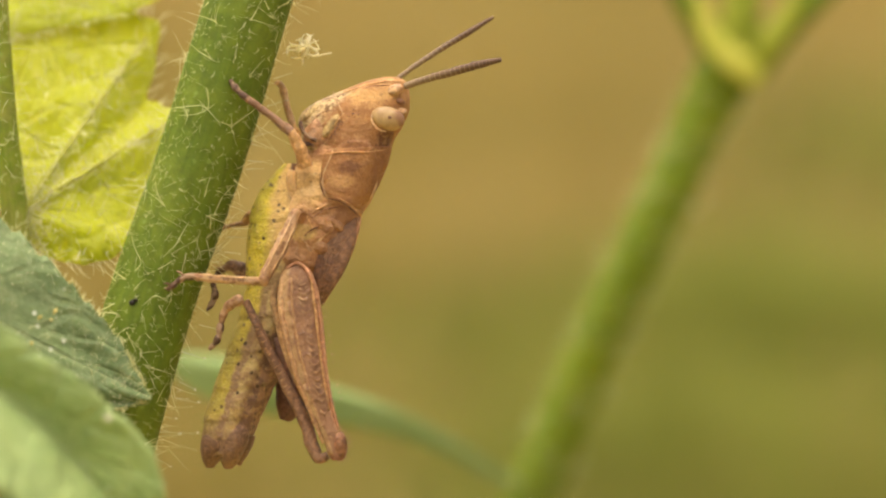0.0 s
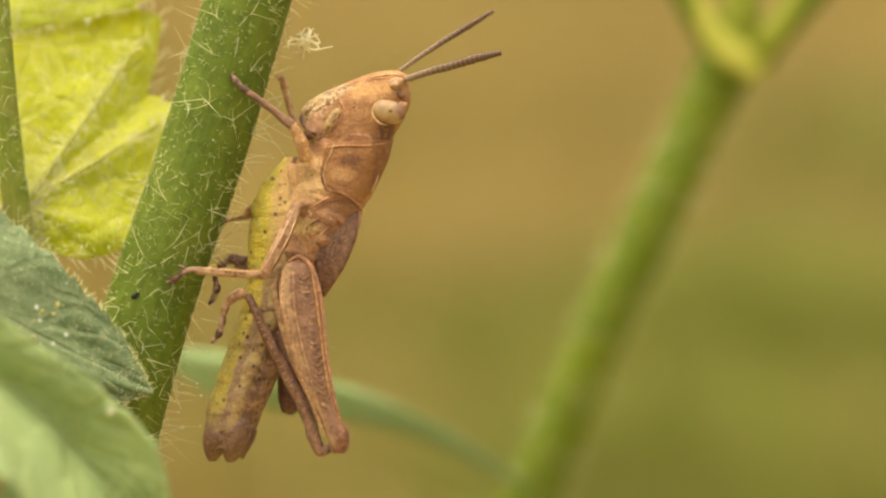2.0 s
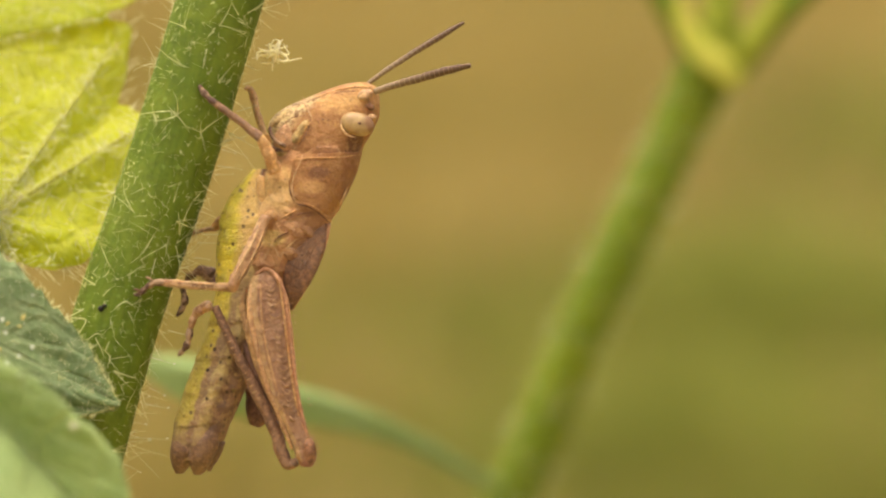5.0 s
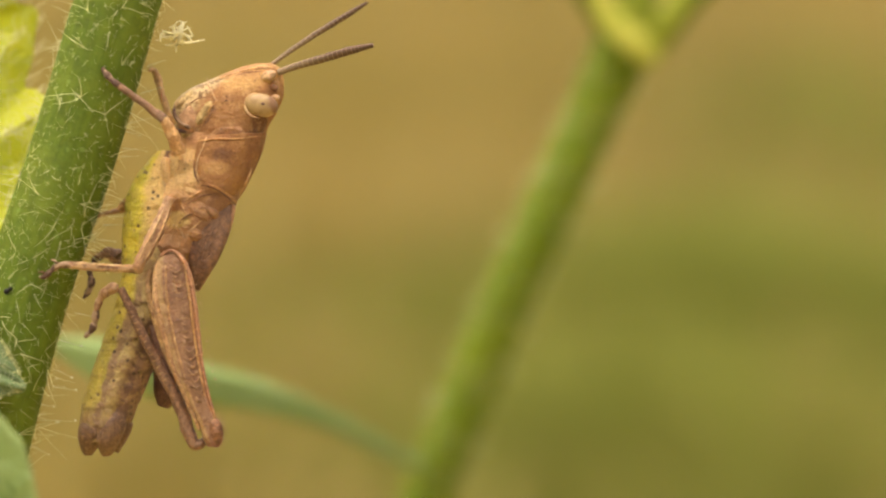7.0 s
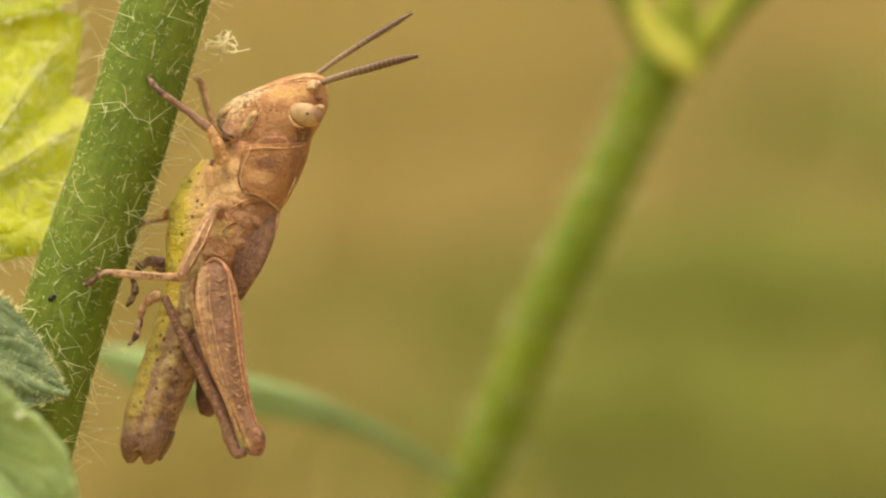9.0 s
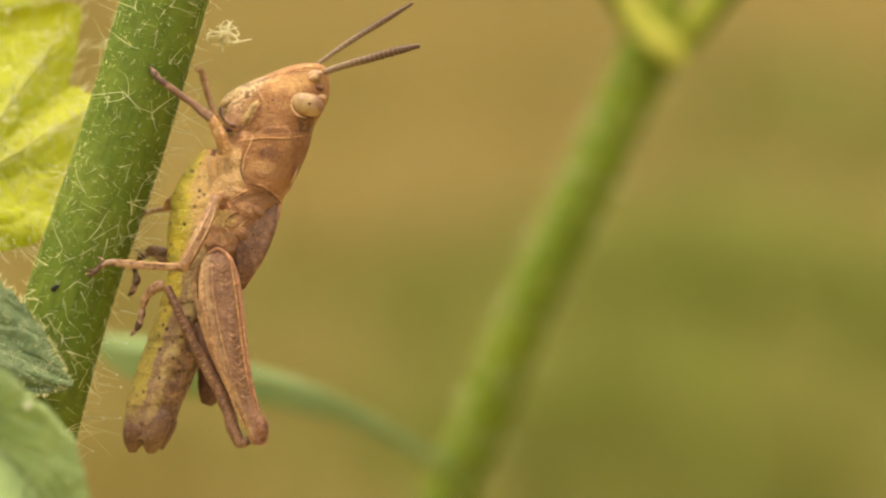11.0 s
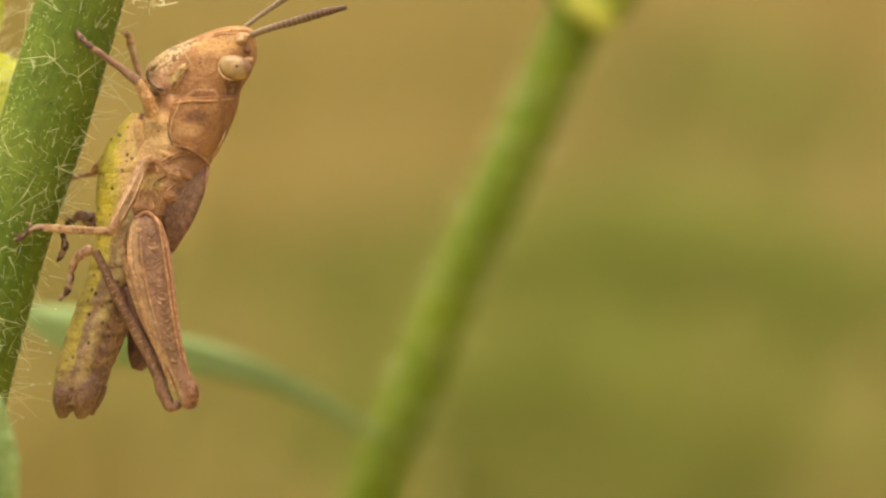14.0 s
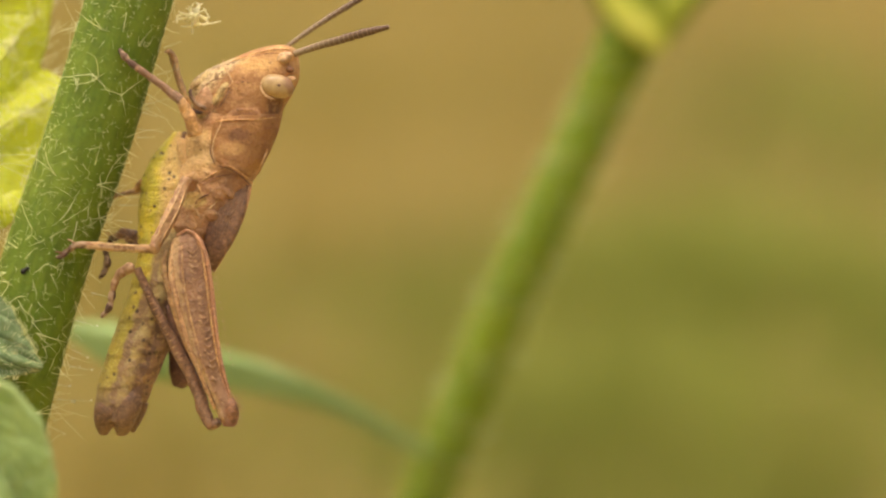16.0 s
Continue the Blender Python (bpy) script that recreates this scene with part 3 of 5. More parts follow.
def main_stem():
    rng = random.Random(11)
    foot = ground_y((-19.052, 117.57, -37.072))
    ob = HERB
    line = [(*foot, 1.9, 1.9), (-16.035, 115.57, -21.939, 1.8, 1.8), (-11.94, 111.57, -7.62, 1.56, 1.56), (-10.18, 111.57, -1.38, 1.54, 1.54),
            (-8.8, 111.57, 2.52, 1.54, 1.54), (-6.86, 111.57, 8.82, 1.5, 1.5), (-5.08, 111.57, 14.42, 1.4, 1.4)]
    sh = Shape()
    cs = loft(sh, line, 72, 40, ripple=lambda v, a: 1 + 0.008 * math.cos(5 * a + 0.6) + 0.004 * math.sin(11 * a + v * 9))
    part("stalk", sh, STEM, ob, "green ribbed stalk")
    hs = Shape()
    skin_hairs(hs, cs, 1.54, 420, 1.02, 0.015, rng, 0.30, 0.93, 0.1, 0.85, 0.3, 0.03)
    skin_hairs(hs, cs, 1.54, 320, 0.5, 0.012, rng, 0.30, 0.93, 0.0, 0.3, 0.35)
    skin_hairs(hs, cs, 1.54, 5200, 0.17, 0.008, rng, 0.30, 0.93, 0.0, 0.2, 0.3)
    part("hairs", hs, HAIR, ob, "fine pale bristly hairs", kind="stuff")
    # tiny beads that sit on the hair tips
    bs = Shape()
    for tip, root, r in (((-6.051, 111.40, 2.995), (-6.910, 111.40, 3.135), 0.035), ((-6.356, 111.50, 2.858), (-6.996, 111.50, 2.818), 0.02), ((-6.624, 111.30, 0.738), (-7.422, 111.30, 0.718), 0.02), ((-6.876, 111.50, 0.400), (-7.595, 111.50, 0.420), 0.025), ((-5.831, 111.40, 4.174), (-6.630, 111.40, 4.014), 0.02), ((-6.259, 111.20, 3.568), (-6.738, 111.20, 3.708), 0.03), ((-5.357, 111.50, 6.216), (-5.996, 111.50, 6.016), 0.02), ((-5.522, 111.60, 5.261), (-6.242, 111.60, 5.061), 0.025), ((-7.183, 111.30, -0.180), (-7.701, 111.30, -0.100), 0.03), ((-7.854, 111.20, -2.870), (-8.611, 111.20, -2.671), 0.03), ((-8.759, 111.30, -4.968), (-9.298, 111.30, -4.689), 0.045), ((-8.627, 111.40, -5.412), (-9.426, 111.40, -5.292), 0.05), ((-9.328, 111.67, -6.546), (-10.329, 111.67, -6.666), 0.085), ((-9.465, 111.87, -6.016), (-10.198, 111.77, -5.891), 0.05), ((-8.455, 111.77, -3.867), (-9.328, 111.67, -3.623), 0.05),
                         ((-8.68, 111.57, -6.5), (-10.52, 111.57, -6.46), 0.04), ((-9.312, 111.47, -5.016), (-10.311, 111.47, -5.615), 0.04), ((-9.64, 111.57, -7.7), (-10.64, 111.57, -7.18), 0.04),
                         ((-9.068, 111.67, -5.305), (-10.18, 111.57, -5.18), 0.03), ((-9.663, 111.37, -4.272), (-9.942, 111.37, -4.971), 0.03)):
        ball(bs, tip, (r, r, r * 0.8), 0, 8, 10, 0.4)
        hair(bs, root, Vector(tip) - Vector(root), (Vector(tip) - Vector(root)).length, 0.022, 0.04, rng, 5)
    for _ in range(90):
        k = rng.uniform(22, 66)
        c = Vector(cs[int(k)][:3]).lerp(Vector(cs[int(k) + 1][:3]), k - int(k))
        an, r = rng.uniform(0, 2 * math.pi), rng.uniform(0.014, 0.032)
        ball(bs, c + Vector((1.55 * math.cos(an), 1.55 * math.sin(an), 0.48 * math.cos(an))), (r, r, r), 0, 5, 6)
    part("beads", bs, DROP, ob, "pale sticky beads on the hairs", kind="stuff")


main_stem()


def small_bits():
    rng = random.Random(21)
    # tangled pale fluff caught on the stem
    sh = Shape()
    c = Vector((-4.851, 111.37, 7.167))
    for _ in range(26):
        a = Vector((rng.gauss(0, 1), rng.gauss(0, 0.7), rng.gauss(0, 0.8))).normalized()
        p0 = c + a * rng.uniform(0, 0.18)
        mid = p0 + Vector((rng.gauss(0, 0.22), rng.gauss(0, 0.2), rng.gauss(0, 0.22)))
        tube(sh, [p0, mid, mid + Vector((rng.gauss(0, 0.3), rng.gauss(0, 0.2), rng.gauss(0, 0.28)))], [0.05, 0.04, 0.018], 6, 5)
    tube(sh, [(-5.649, 110.97, 6.883), (-5.261, 111.17, 7.035), c], [0.014, 0.014, 0.014], 6, 4)
    ob = thing("plant_fluff", (-5.455, 111.07, 6.989), "scrap of pale tangled fluff caught on the stem", "plant fluff")
    part("tangle", sh, FLUFF, ob)
    sh = Shape()
    ball(sh, (-10.872, 110.07, -1.874), (0.1, 0.07, 0.11), 20, 10, 12, 0.5)
    ball(sh, (-10.728, 110.01, -1.775), (0.08, 0.07, 0.06), 0, 6, 8, 0.4)
    ob = thing("black_speck", (-10.862, 110.17, -1.856), "tiny black speck stuck to the green stem", "speck")
    part("grain", sh, BLACK, ob)


small_bits()


def leaf_sheet(sh, spine, widths, nrm, fold=0.25, teeth=0, depth=0.08, nl=60, nw=24, wave=0.0, seed=1, bulge=0.0, ribs=9.0, other=None):
    """A blade along its midrib, folded on it, with raised fields between the side veins and a toothed edge."""
    cs = curve(spine, nl)
    ws = curve([[w] for w in widths], nl)
    wo = curve([[w] for w in (other or widths)], nl)
    rows, edge = [], []
    for i, c in enumerate(cs):
        tan = Vector(cs[min(i + 1, nl)] - cs[max(i - 1, 0)]).normalized()
        up = Vector(nrm).normalized()
        up = (up - tan * up.dot(tan)).normalized()
        across = tan.cross(up)
        row = []
        for j in range(nw + 1):
            s = 2 * j / nw - 1
            w = max(float((wo if s > 0 else ws)[i][0]), 0.02)
            if teeth:
                saw = (i / nl * teeth + abs(s) * 0.3) % 1.0
                w *= 1 + depth * (0.5 - saw) * abs(s) ** 3
            p = Vector(c) + across * (w * s) + up * (-fold * w * abs(s) if fold > 0 else -fold * w * abs(s))
            cell = math.sin((i / nl - abs(s) * 0.45) * ribs * 2 * math.pi)
            p += up * (bulge * cell * min(1, abs(s) * 3) * (1 - 0.5 * abs(s)))
            p += up * (wave * noise.noise(Vector((c[0] * 0.35 + seed * 7, s * 1.6, c[2] * 0.35))))
            row.append(p)
        rows.append(row)
        edge.append((row[0], row[-1], across, up))
    sh.quad_grid(rows)
    return rows, edge


def sheet_hairs(sh, rows, count, length, thick, rng, flip=1.0):
    """Short hairs on a blade's face and along its edges."""
    n, m = len(rows), len(rows[0])
    for k in range(count):
        i, j = rng.randrange(1, n - 1), rng.randrange(0, m - 1)
        if k % 3 == 0:
            j = rng.choice((0, m - 2))
        a, b, c = rows[i][j], rows[i][j + 1], rows[i + 1][j]
        nr = (b - a).cross(c - a).normalized() * flip
        p = a.lerp(b, rng.random()).lerp(c, rng.random() * 0.5)
        out = Vector((0, 0, 0))
        if k % 3 == 0:
            p = rows[i][0 if j == 0 else m - 1]
            out = (rows[i][0] - rows[i][1] if j == 0 else rows[i][m - 1] - rows[i][m - 2]).normalized() * 1.4
        way = nr * 0.8 + out + Vector((rng.gauss(0, 0.5), rng.gauss(0, 0.5), rng.gauss(0, 0.5)))
        hair(sh, p, way, length * rng.uniform(0.5, 1.3), thick, 0.25, rng, 2)


def near_leaves():
    rng = random.Random(31)
    sh = Shape()
    rows, _ = leaf_sheet(sh, [(-25.434, 105.57, 0.208), (-21.082, 105.57, -0.549), (-17.079, 106.57, -1.7), (-13.575, 107.57, -3.297), (-11.636, 108.37, -4.332), (-10.119, 108.97, -5.176)],
                         [3.4, 4.2, 4.0, 2.5, 1.5, 0.12], (0.1, -0.93, 0.36), 0.12, 16, 0.09, 90, 34, 0.55, 2, 0.035, 8.0)
    ob = part("leaf", sh, LEAF, HERB, "broad dull green toothed leaf with short bristles", thick=0.16)
    hs = Shape()
    sheet_hairs(hs, rows, 2600, 0.24, 0.015, rng, 1.0)
    part("bristles", hs, HAIR, ob, "short pale bristles", kind="stuff")
    st = Shape()
    tube(st, [(-25.434, 105.57, 0.208), (-26.936, 108.57, -5.041), (-21.874, 112.57, -16.325), (-14.804, 114.07, -18.178)], [0.5, 0.5, 0.55, 0.6], 24, 10)
    part("leafstalk", st, PETIOLE, ob)
    gs = Shape()
    for c in ((-13.276, 107.02, -2.398), (-13.18, 107.02, -2.149), (-13.698, 107.02, -2.321), (-13.966, 107.02, -3.204)):
        ball(gs, c, (0.05, 0.05, 0.05 + 0.07 * rng.random()), rng.uniform(0, 90), 8, 10, 0.9)
    go = thing("pollen_grains", (-13.333, 107.17, -2.401), "crumbs of yellow pollen lying on the leaf", "pollen")
    part("crumbs", gs, GOLD, go, kind="stuff")

    sh = Shape()
    rows, _ = leaf_sheet(sh, [(-20.843, 96.57, 0.19), (-17.034, 98.57, -2.279), (-14.009, 100.97, -4.778), (-12.272, 101.57, -6.354), (-10.858, 101.97, -8.025), (-9.083, 102.57, -11.381)],
                         [1.0, 1.15, 1.35, 1.5, 1.45, 0.1], (0.1, -0.85, 0.5), -0.95, 9, 0.06, 60, 30, 0.5, 5, 0.015, 6.0, [5.2, 6.0, 6.3, 6.0, 4.5, 0.1])
    ob = part("leaf", sh, LEAF_SOFT, HERB, "pale green leaf folded along its midrib", thick=0.16)
    st = Shape()
    tube(st, [(-20.843, 96.57, 0.19), (-23.748, 98.57, -4.576), (-22.785, 105.57, -20.041), (-16.242, 115.57, -26.083)], [0.45, 0.5, 0.55, 0.6], 24, 10)
    part("leafstalk", st, PETIOLE, ob)
    gs = Shape()
    ball(gs, (-10.691, 100.57, -5.408), (0.1, 0.05, 0.13), 30, 8, 10, 0.5)
    go = thing("pale_speck", (-10.712, 100.77, -5.419), "pale speck of grit lying on the leaf", "speck")
    part("grain", gs, DROP, go)


near_leaves()


def backlit_leaf():
    """A palmate leaf, pleated along veins that spread from the top of its stalk."""
    rng = random.Random(41)
    base = Vector((-15.053, 113.17, 1.4))
    angles = [-100, -75, -55, -38, -15, 10, 33, 46, 58, 74, 90, 108, 130, 150, 175]
    reach = [0.8, 1.4, 2.2, 3.1, 4.2, 5.4, 6.4, 5.9, 8.2, 8.2, 8.6, 8.0, 7.6, 6.5, 4.5]
    ridges = (-20, 33, 58, 130)

    def depth(x, z):
        """How far the blade leans back."""
        return 0.52 * z + 0.25 * max(0.0, x - 1.5) + 0.2 * noise.noise(Vector((x * 0.9, z * 0.9, 3.0)))

    def lift(a, f):
        """Pleats: the veins stand towards the viewer, the fields between fall back."""
        near = min(abs(a - r) for r in ridges)
        return min(near / 16.0, 1.0) ** 1.2 * 0.75 * f

    sh, nr, na = Shape(), 30, 150
    prof = [float(r[0]) for r in curve([[r] for r in reach], na)]
    angs = [float(a[0]) for a in curve([[a] for a in angles], na)]
    rows = []
    for j in range(na + 1):
        row = []
        for i in range(nr + 1):
            f = i / nr
            a = radians(angs[j])
            r = prof[j] * f * (1 + 0.018 * math.sin(j * 0.9) * f ** 4)
            x, z = r * math.cos(a), r * math.sin(a)
            y = lift(angs[j], f ** 0.8) + depth(x, z) + 0.16 * noise.noise(Vector((x * 2.6, z * 2.6, 9.0)))
            if 33 < angs[j] < 58:
                y += 0.35 * f * math.sin(math.pi * (angs[j] - 33) / 25)
            row.append(base + Vector((x, y, z)))
        rows.append(row)
    sh.quad_grid(rows)
    ob = part("leaf", sh, LEAF_GLOW, HERB, "young yellow-green pleated leaf with the light behind it", thick=0.1)
    for a, ln in ((33, 5.9), (58, 7.6), (130, 7.0)):
        vs, pts = Shape(), []
        for k in range(9):
            f = k / 8
            r = ln * f
            x, z = r * math.cos(radians(a)), r * math.sin(radians(a))
            pts.append(base + Vector((x, depth(x, z) - 0.04, z)))
        tube(vs, pts, [0.13, 0.09, 0.04], 16, 8)
        part("vein", vs, VEIN, ob)
    top = Shape()
    trows, _ = leaf_sheet(top, [(-21.052, 116.97, 7.989), (-17.758, 117.37, 8.9), (-14.639, 117.67, 9.724), (-11.917, 117.87, 10.269), (-9.511, 118.17, 10.655)], [1.0, 1.5, 1.7, 1.65, 0.7],
                          (0.0, -0.88, 0.47), 0.06, 12, 0.06, 60, 24, 0.3, 8, 0.05, 6.0)
    upper = part("leaf", top, LEAF_GLOW, HERB, "young yellow-green leaf with a fringed edge", thick=0.1)
    th = Shape()
    sheet_hairs(th, trows, 1300, 0.42, 0.018, rng, 1.0)
    part("hairs", th, DOWN, upper, "fine pale hairs", kind="stuff")
    hs = Shape()
    sheet_hairs(hs, rows, 900, 0.7, 0.021, rng, 1.0)
    for a, ln in ((33, 5.9), (58, 7.6), (130, 7.0)):
        for _ in range(150):
            r = ln * rng.random()
            x, z = r * math.cos(radians(a)), r * math.sin(radians(a))
            hair(hs, base + Vector((x, depth(x, z) - 0.05, z)), (rng.gauss(0, 1), -0.7, rng.gauss(0, 1)), rng.uniform(0.35, 1.0), 0.016, 0.4, rng)
    part("hairs", hs, DOWN, ob, "fine pale hairs", kind="stuff")
    st = Shape()
    line = [(-16.305, 112.57, 13.742, 0.42, 0.42), (-15.968, 112.47, 8.891, 0.44, 0.44), (-15.699, 112.57, 4.863, 0.46, 0.46), (-15.363, 112.77, 1.637, 0.48, 0.48),
            (-14.972, 113.17, -1.603, 0.5, 0.5), (-14.129, 113.57, -9.345, 0.52, 0.52), (-13.542, 113.77, -15.071, 0.55, 0.55)]
    cs = loft(st, line, 48, 18)
    ob = part("side_shoot", st, PETIOLE, HERB, "thin hairy green side shoot")
    hs = Shape()
    skin_hairs(hs, cs, 0.46, 520, 0.6, 0.012, rng, 0.1, 0.75)
    part("hairs", hs, HAIR, ob, kind="stuff")


n_ = Nodes("leaf_vein", 0.5, 0.3)
VEIN = n_.done(n_.mix(n_.noise(1500, 3), (0.46, 0.48, 0.06), (0.62, 0.6, 0.14)), 0.4, (0.8, 0.78, 0.12))
backlit_leaf()


def far_plant():
    rng = random.Random(51)
    foot = ground_y((-6.889, 171.57, -47.948))
    ob = thing("forked_herb", foot, "slender green forked herb with a yellowish node", "plant")
    sh = Shape()
    line = [(*foot, 1.6, 1.6), (0.028, 158.57, -24.417, 1.42, 1.42), (4.35, 153.57, -12.085, 1.3, 1.3), (6.345, 152.57, -7.084, 1.28, 1.28), (8.151, 151.57, -2.826, 1.27, 1.27),
            (10.094, 150.97, 1.38, 1.28, 1.28), (12.092, 150.57, 5.56, 1.28, 1.28), (13.657, 149.97, 9.033, 1.45, 1.4)]
    cs = loft(sh, line, 56, 24, ripple=lambda v, a: 1 + 0.02 * math.cos(6 * a))
    part("stalk", sh, FARSTEM, ob)
    for name, pts, rad in (("branch", [(13.469, 149.97, 8.495), (12.226, 149.57, 10.349), (11.02, 149.57, 12.628), (9.813, 149.57, 15.578)], [0.75, 0.6, 0.55, 0.5]),
                           ("branch", [(14.698, 150.17, 8.641), (16.357, 150.57, 10.554), (18.442, 151.07, 12.755), (21.084, 151.57, 15.514)], [0.85, 0.75, 0.7, 0.6]),
                           ("shoot", [(13.988, 149.77, 9.424), (13.835, 149.57, 11.02), (13.728, 149.57, 13.433)], [0.4, 0.32, 0.25])):
        sh = Shape()
        tube(sh, pts, rad, 18, 14)
        part(name, sh, FARSTEM, ob)
    for pts, w, mt in (([(15.011, 148.47, 7.958), (14.184, 148.17, 8.579), (13.174, 148.17, 9.429), (12.5, 148.37, 10.346), (12.107, 148.77, 12.027)], [0.5, 0.75, 0.7, 0.5, 0.25], BRACT),
                       ([(14.838, 148.87, 8.353), (15.287, 148.57, 9.508), (16.214, 148.77, 10.961), (17.274, 149.17, 12.862)], [0.3, 0.6, 0.5, 0.2], NODE),
                       ([(14.386, 149.17, 8.637), (14.046, 148.97, 10.174), (14.279, 149.17, 12.595)], [0.6, 1.0, 0.7], NODE)):
        sh = Shape()
        leaf_sheet(sh, pts, w, (0.2, -0.9, 0.3), 0.2, 0, 0, 24, 8)
        part("bract", sh, mt, ob, "small bract at the fork", thick=0.15)
    hs = Shape()
    skin_hairs(hs, cs, 1.3, 1300, 0.85, 0.011, rng, 0.25, 1.0)
    part("hairs", hs, HAIR, ob, kind="stuff")

    sh = Shape()
    leaf_sheet(sh, [(3.882, 153.57, -11.6), (2.275, 147.57, -10.15), (0.281, 142.57, -8.55), (-1.714, 138.57, -7.3), (-3.986, 135.57, -6.42), (-6.8, 133.57, -5.7), (-9.673, 133.57, -5.0), (-12.158, 134.57, -4.5)],
               [0.34, 0.48, 0.66, 0.82, 0.96, 1.1, 1.15, 0.3], (0.05, -0.85, 0.5), 0.75, 0, 0, 60, 12, 0.1, 3, other=[0.2, 0.3, 0.4, 0.5, 0.6, 0.75, 0.85, 0.2])
    part("leaf", sh, LEAF_FAR, ob, "long narrow pale green leaf", thick=0.18)


BRACT = plain("yellow_bract", (0.44, 0.44, 0.05), (0.54, 0.5, 0.075), 700, 0.5, 0.3)
NODE = plain("node_green", (0.24, 0.29, 0.022), (0.34, 0.36, 0.035), 700, 0.5, 0.2)
far_plant()


# ---- grasshopper ----
def on_body(cs, p, lift=0.0):
    """The point p laid onto the near face of a body of level rings."""
    c = min(cs, key=lambda r: abs(r[2] - p[2]))
    k = max(-0.97, min(0.97, (p[0] - c[0]) / c[3]))
    return Vector((p[0], c[1] - c[4] * (1 - k * k) ** 0.45 - lift, p[2]))


def chain(sh, pts, r, knots, swell=0.25, seg=8):
    """A jointed foot: a tube with knots."""
    tube(sh, pts, r, 8 * (len(pts) - 1), seg, ripple=lambda v: 1 + swell * (abs(math.sin(v * knots * math.pi)) - 0.4), uneven=0.35)


def grasshopper():
    rng = random.Random(61)
    ob = thing("grasshopper", BODY, "tan brown young grasshopper with a yellow belly clinging to the stem", "grasshopper")

    # thorax
    sh = Shape()
    chest = loft(sh, [(-3.263, 111.67, 3.823, 1.36, 1.15), (-3.683, 111.67, 2.923, 1.6, 1.25), (-4.084, 111.67, 1.922, 1.62, 1.32), (-4.564, 111.67, 0.921, 1.58, 1.35),
              (-4.944, 111.67, 0.02, 1.28, 1.3), (-5.285, 111.67, -0.881, 1.0, 1.2), (-5.585, 111.67, -1.782, 0.8, 0.9)], 60, 48, square=0.9, slant=(0, 0), uneven=0.09)
    thorax = part("thorax", sh, THORAX, ob, "tan mottled side plates")
    for c, rx, rz, tn in (((-4.314, 110.40, 0.970), 0.62, 0.36, 35), ((-4.433, 110.40, 0.178), 0.5, 0.27, 42), ((-3.879, 110.40, 0.970), 0.5, 0.2, 40), ((-4.730, 110.40, -0.139), 0.3, 0.36, 10), ((-4.512, 110.40, 1.563), 0.5, 0.24, 24)):
        sh = Shape()
        ball(sh, on_body(chest, c, -0.2), (rx, 0.25, rz), tn, 18, 26, 0.15)
        part("side_plate", sh, THORAX, thorax)
    for c, rx, rz, tn in (((-4.690, 110.40, 2.355), 0.5, 0.72, -10), ((-5.225, 110.40, 2.038), 0.28, 0.78, -10)):
        sh = Shape()
        ball(sh, on_body(chest, c, -0.24), (rx, 0.28, rz), tn, 18, 26, 0.06)
        part("side_plate", sh, THORAX, thorax, "pale smooth skin")
    for pts, mt, r in (([(-4.631, 110.40, 1.247), (-4.235, 110.40, 1.484), (-3.800, 110.40, 1.662)], RIM, 0.035), ([(-4.671, 110.40, -0.099), (-4.374, 110.40, 0.257), (-3.919, 110.40, 0.653)], FORE, 0.03),
                       ([(-4.809, 110.40, 1.247), (-4.651, 110.40, 0.891), (-4.512, 110.40, 0.614)], RIM, 0.03), ([(-5.066, 110.40, 0.416), (-4.829, 110.40, 0.257), (-4.671, 110.40, -0.059), (-4.512, 110.40, -0.218)], FORE, 0.032),
                       ([(-5.027, 110.40, 0.178), (-5.146, 110.40, -0.099), (-4.987, 110.40, -0.336)], PALE, 0.03), ([(-4.591, 110.40, 1.088), (-4.136, 110.40, 1.366), (-3.562, 110.40, 1.484)], BROWN, 0.028),
                       ([(-4.829, 110.40, 0.515), (-4.512, 110.40, 0.732), (-4.037, 110.40, 0.891)], BROWN, 0.028), ([(-4.235, 110.40, 0.020), (-3.958, 110.40, 0.336), (-3.641, 110.40, 0.732)], BROWN, 0.028),
                       ([(-4.314, 110.40, 2.692), (-4.275, 110.40, 2.197), (-4.116, 110.40, 1.801)], BROWN, 0.03), ([(-5.146, 110.40, 2.790), (-5.007, 110.40, 2.296), (-5.027, 110.40, 1.761)], RIM, 0.03)):
        sh = Shape()
        tube(sh, [on_body(chest, p, 0.02) for p in curve(pts, 6)], [r * 0.4, r, r * 0.4], 18, 6, uneven=0.5)
        part("suture", sh, mt, thorax)

    # abdomen: ten overlapping segments
    def rings(v, a):
        deg = math.degrees(a)
        groove = math.exp(-((deg - 253) / 6) ** 2) + 0.7 * math.exp(-((deg - 294) / 7) ** 2)
        return 1 - 0.11 * groove * min(1, max(0, v - 0.2) * 2.5)

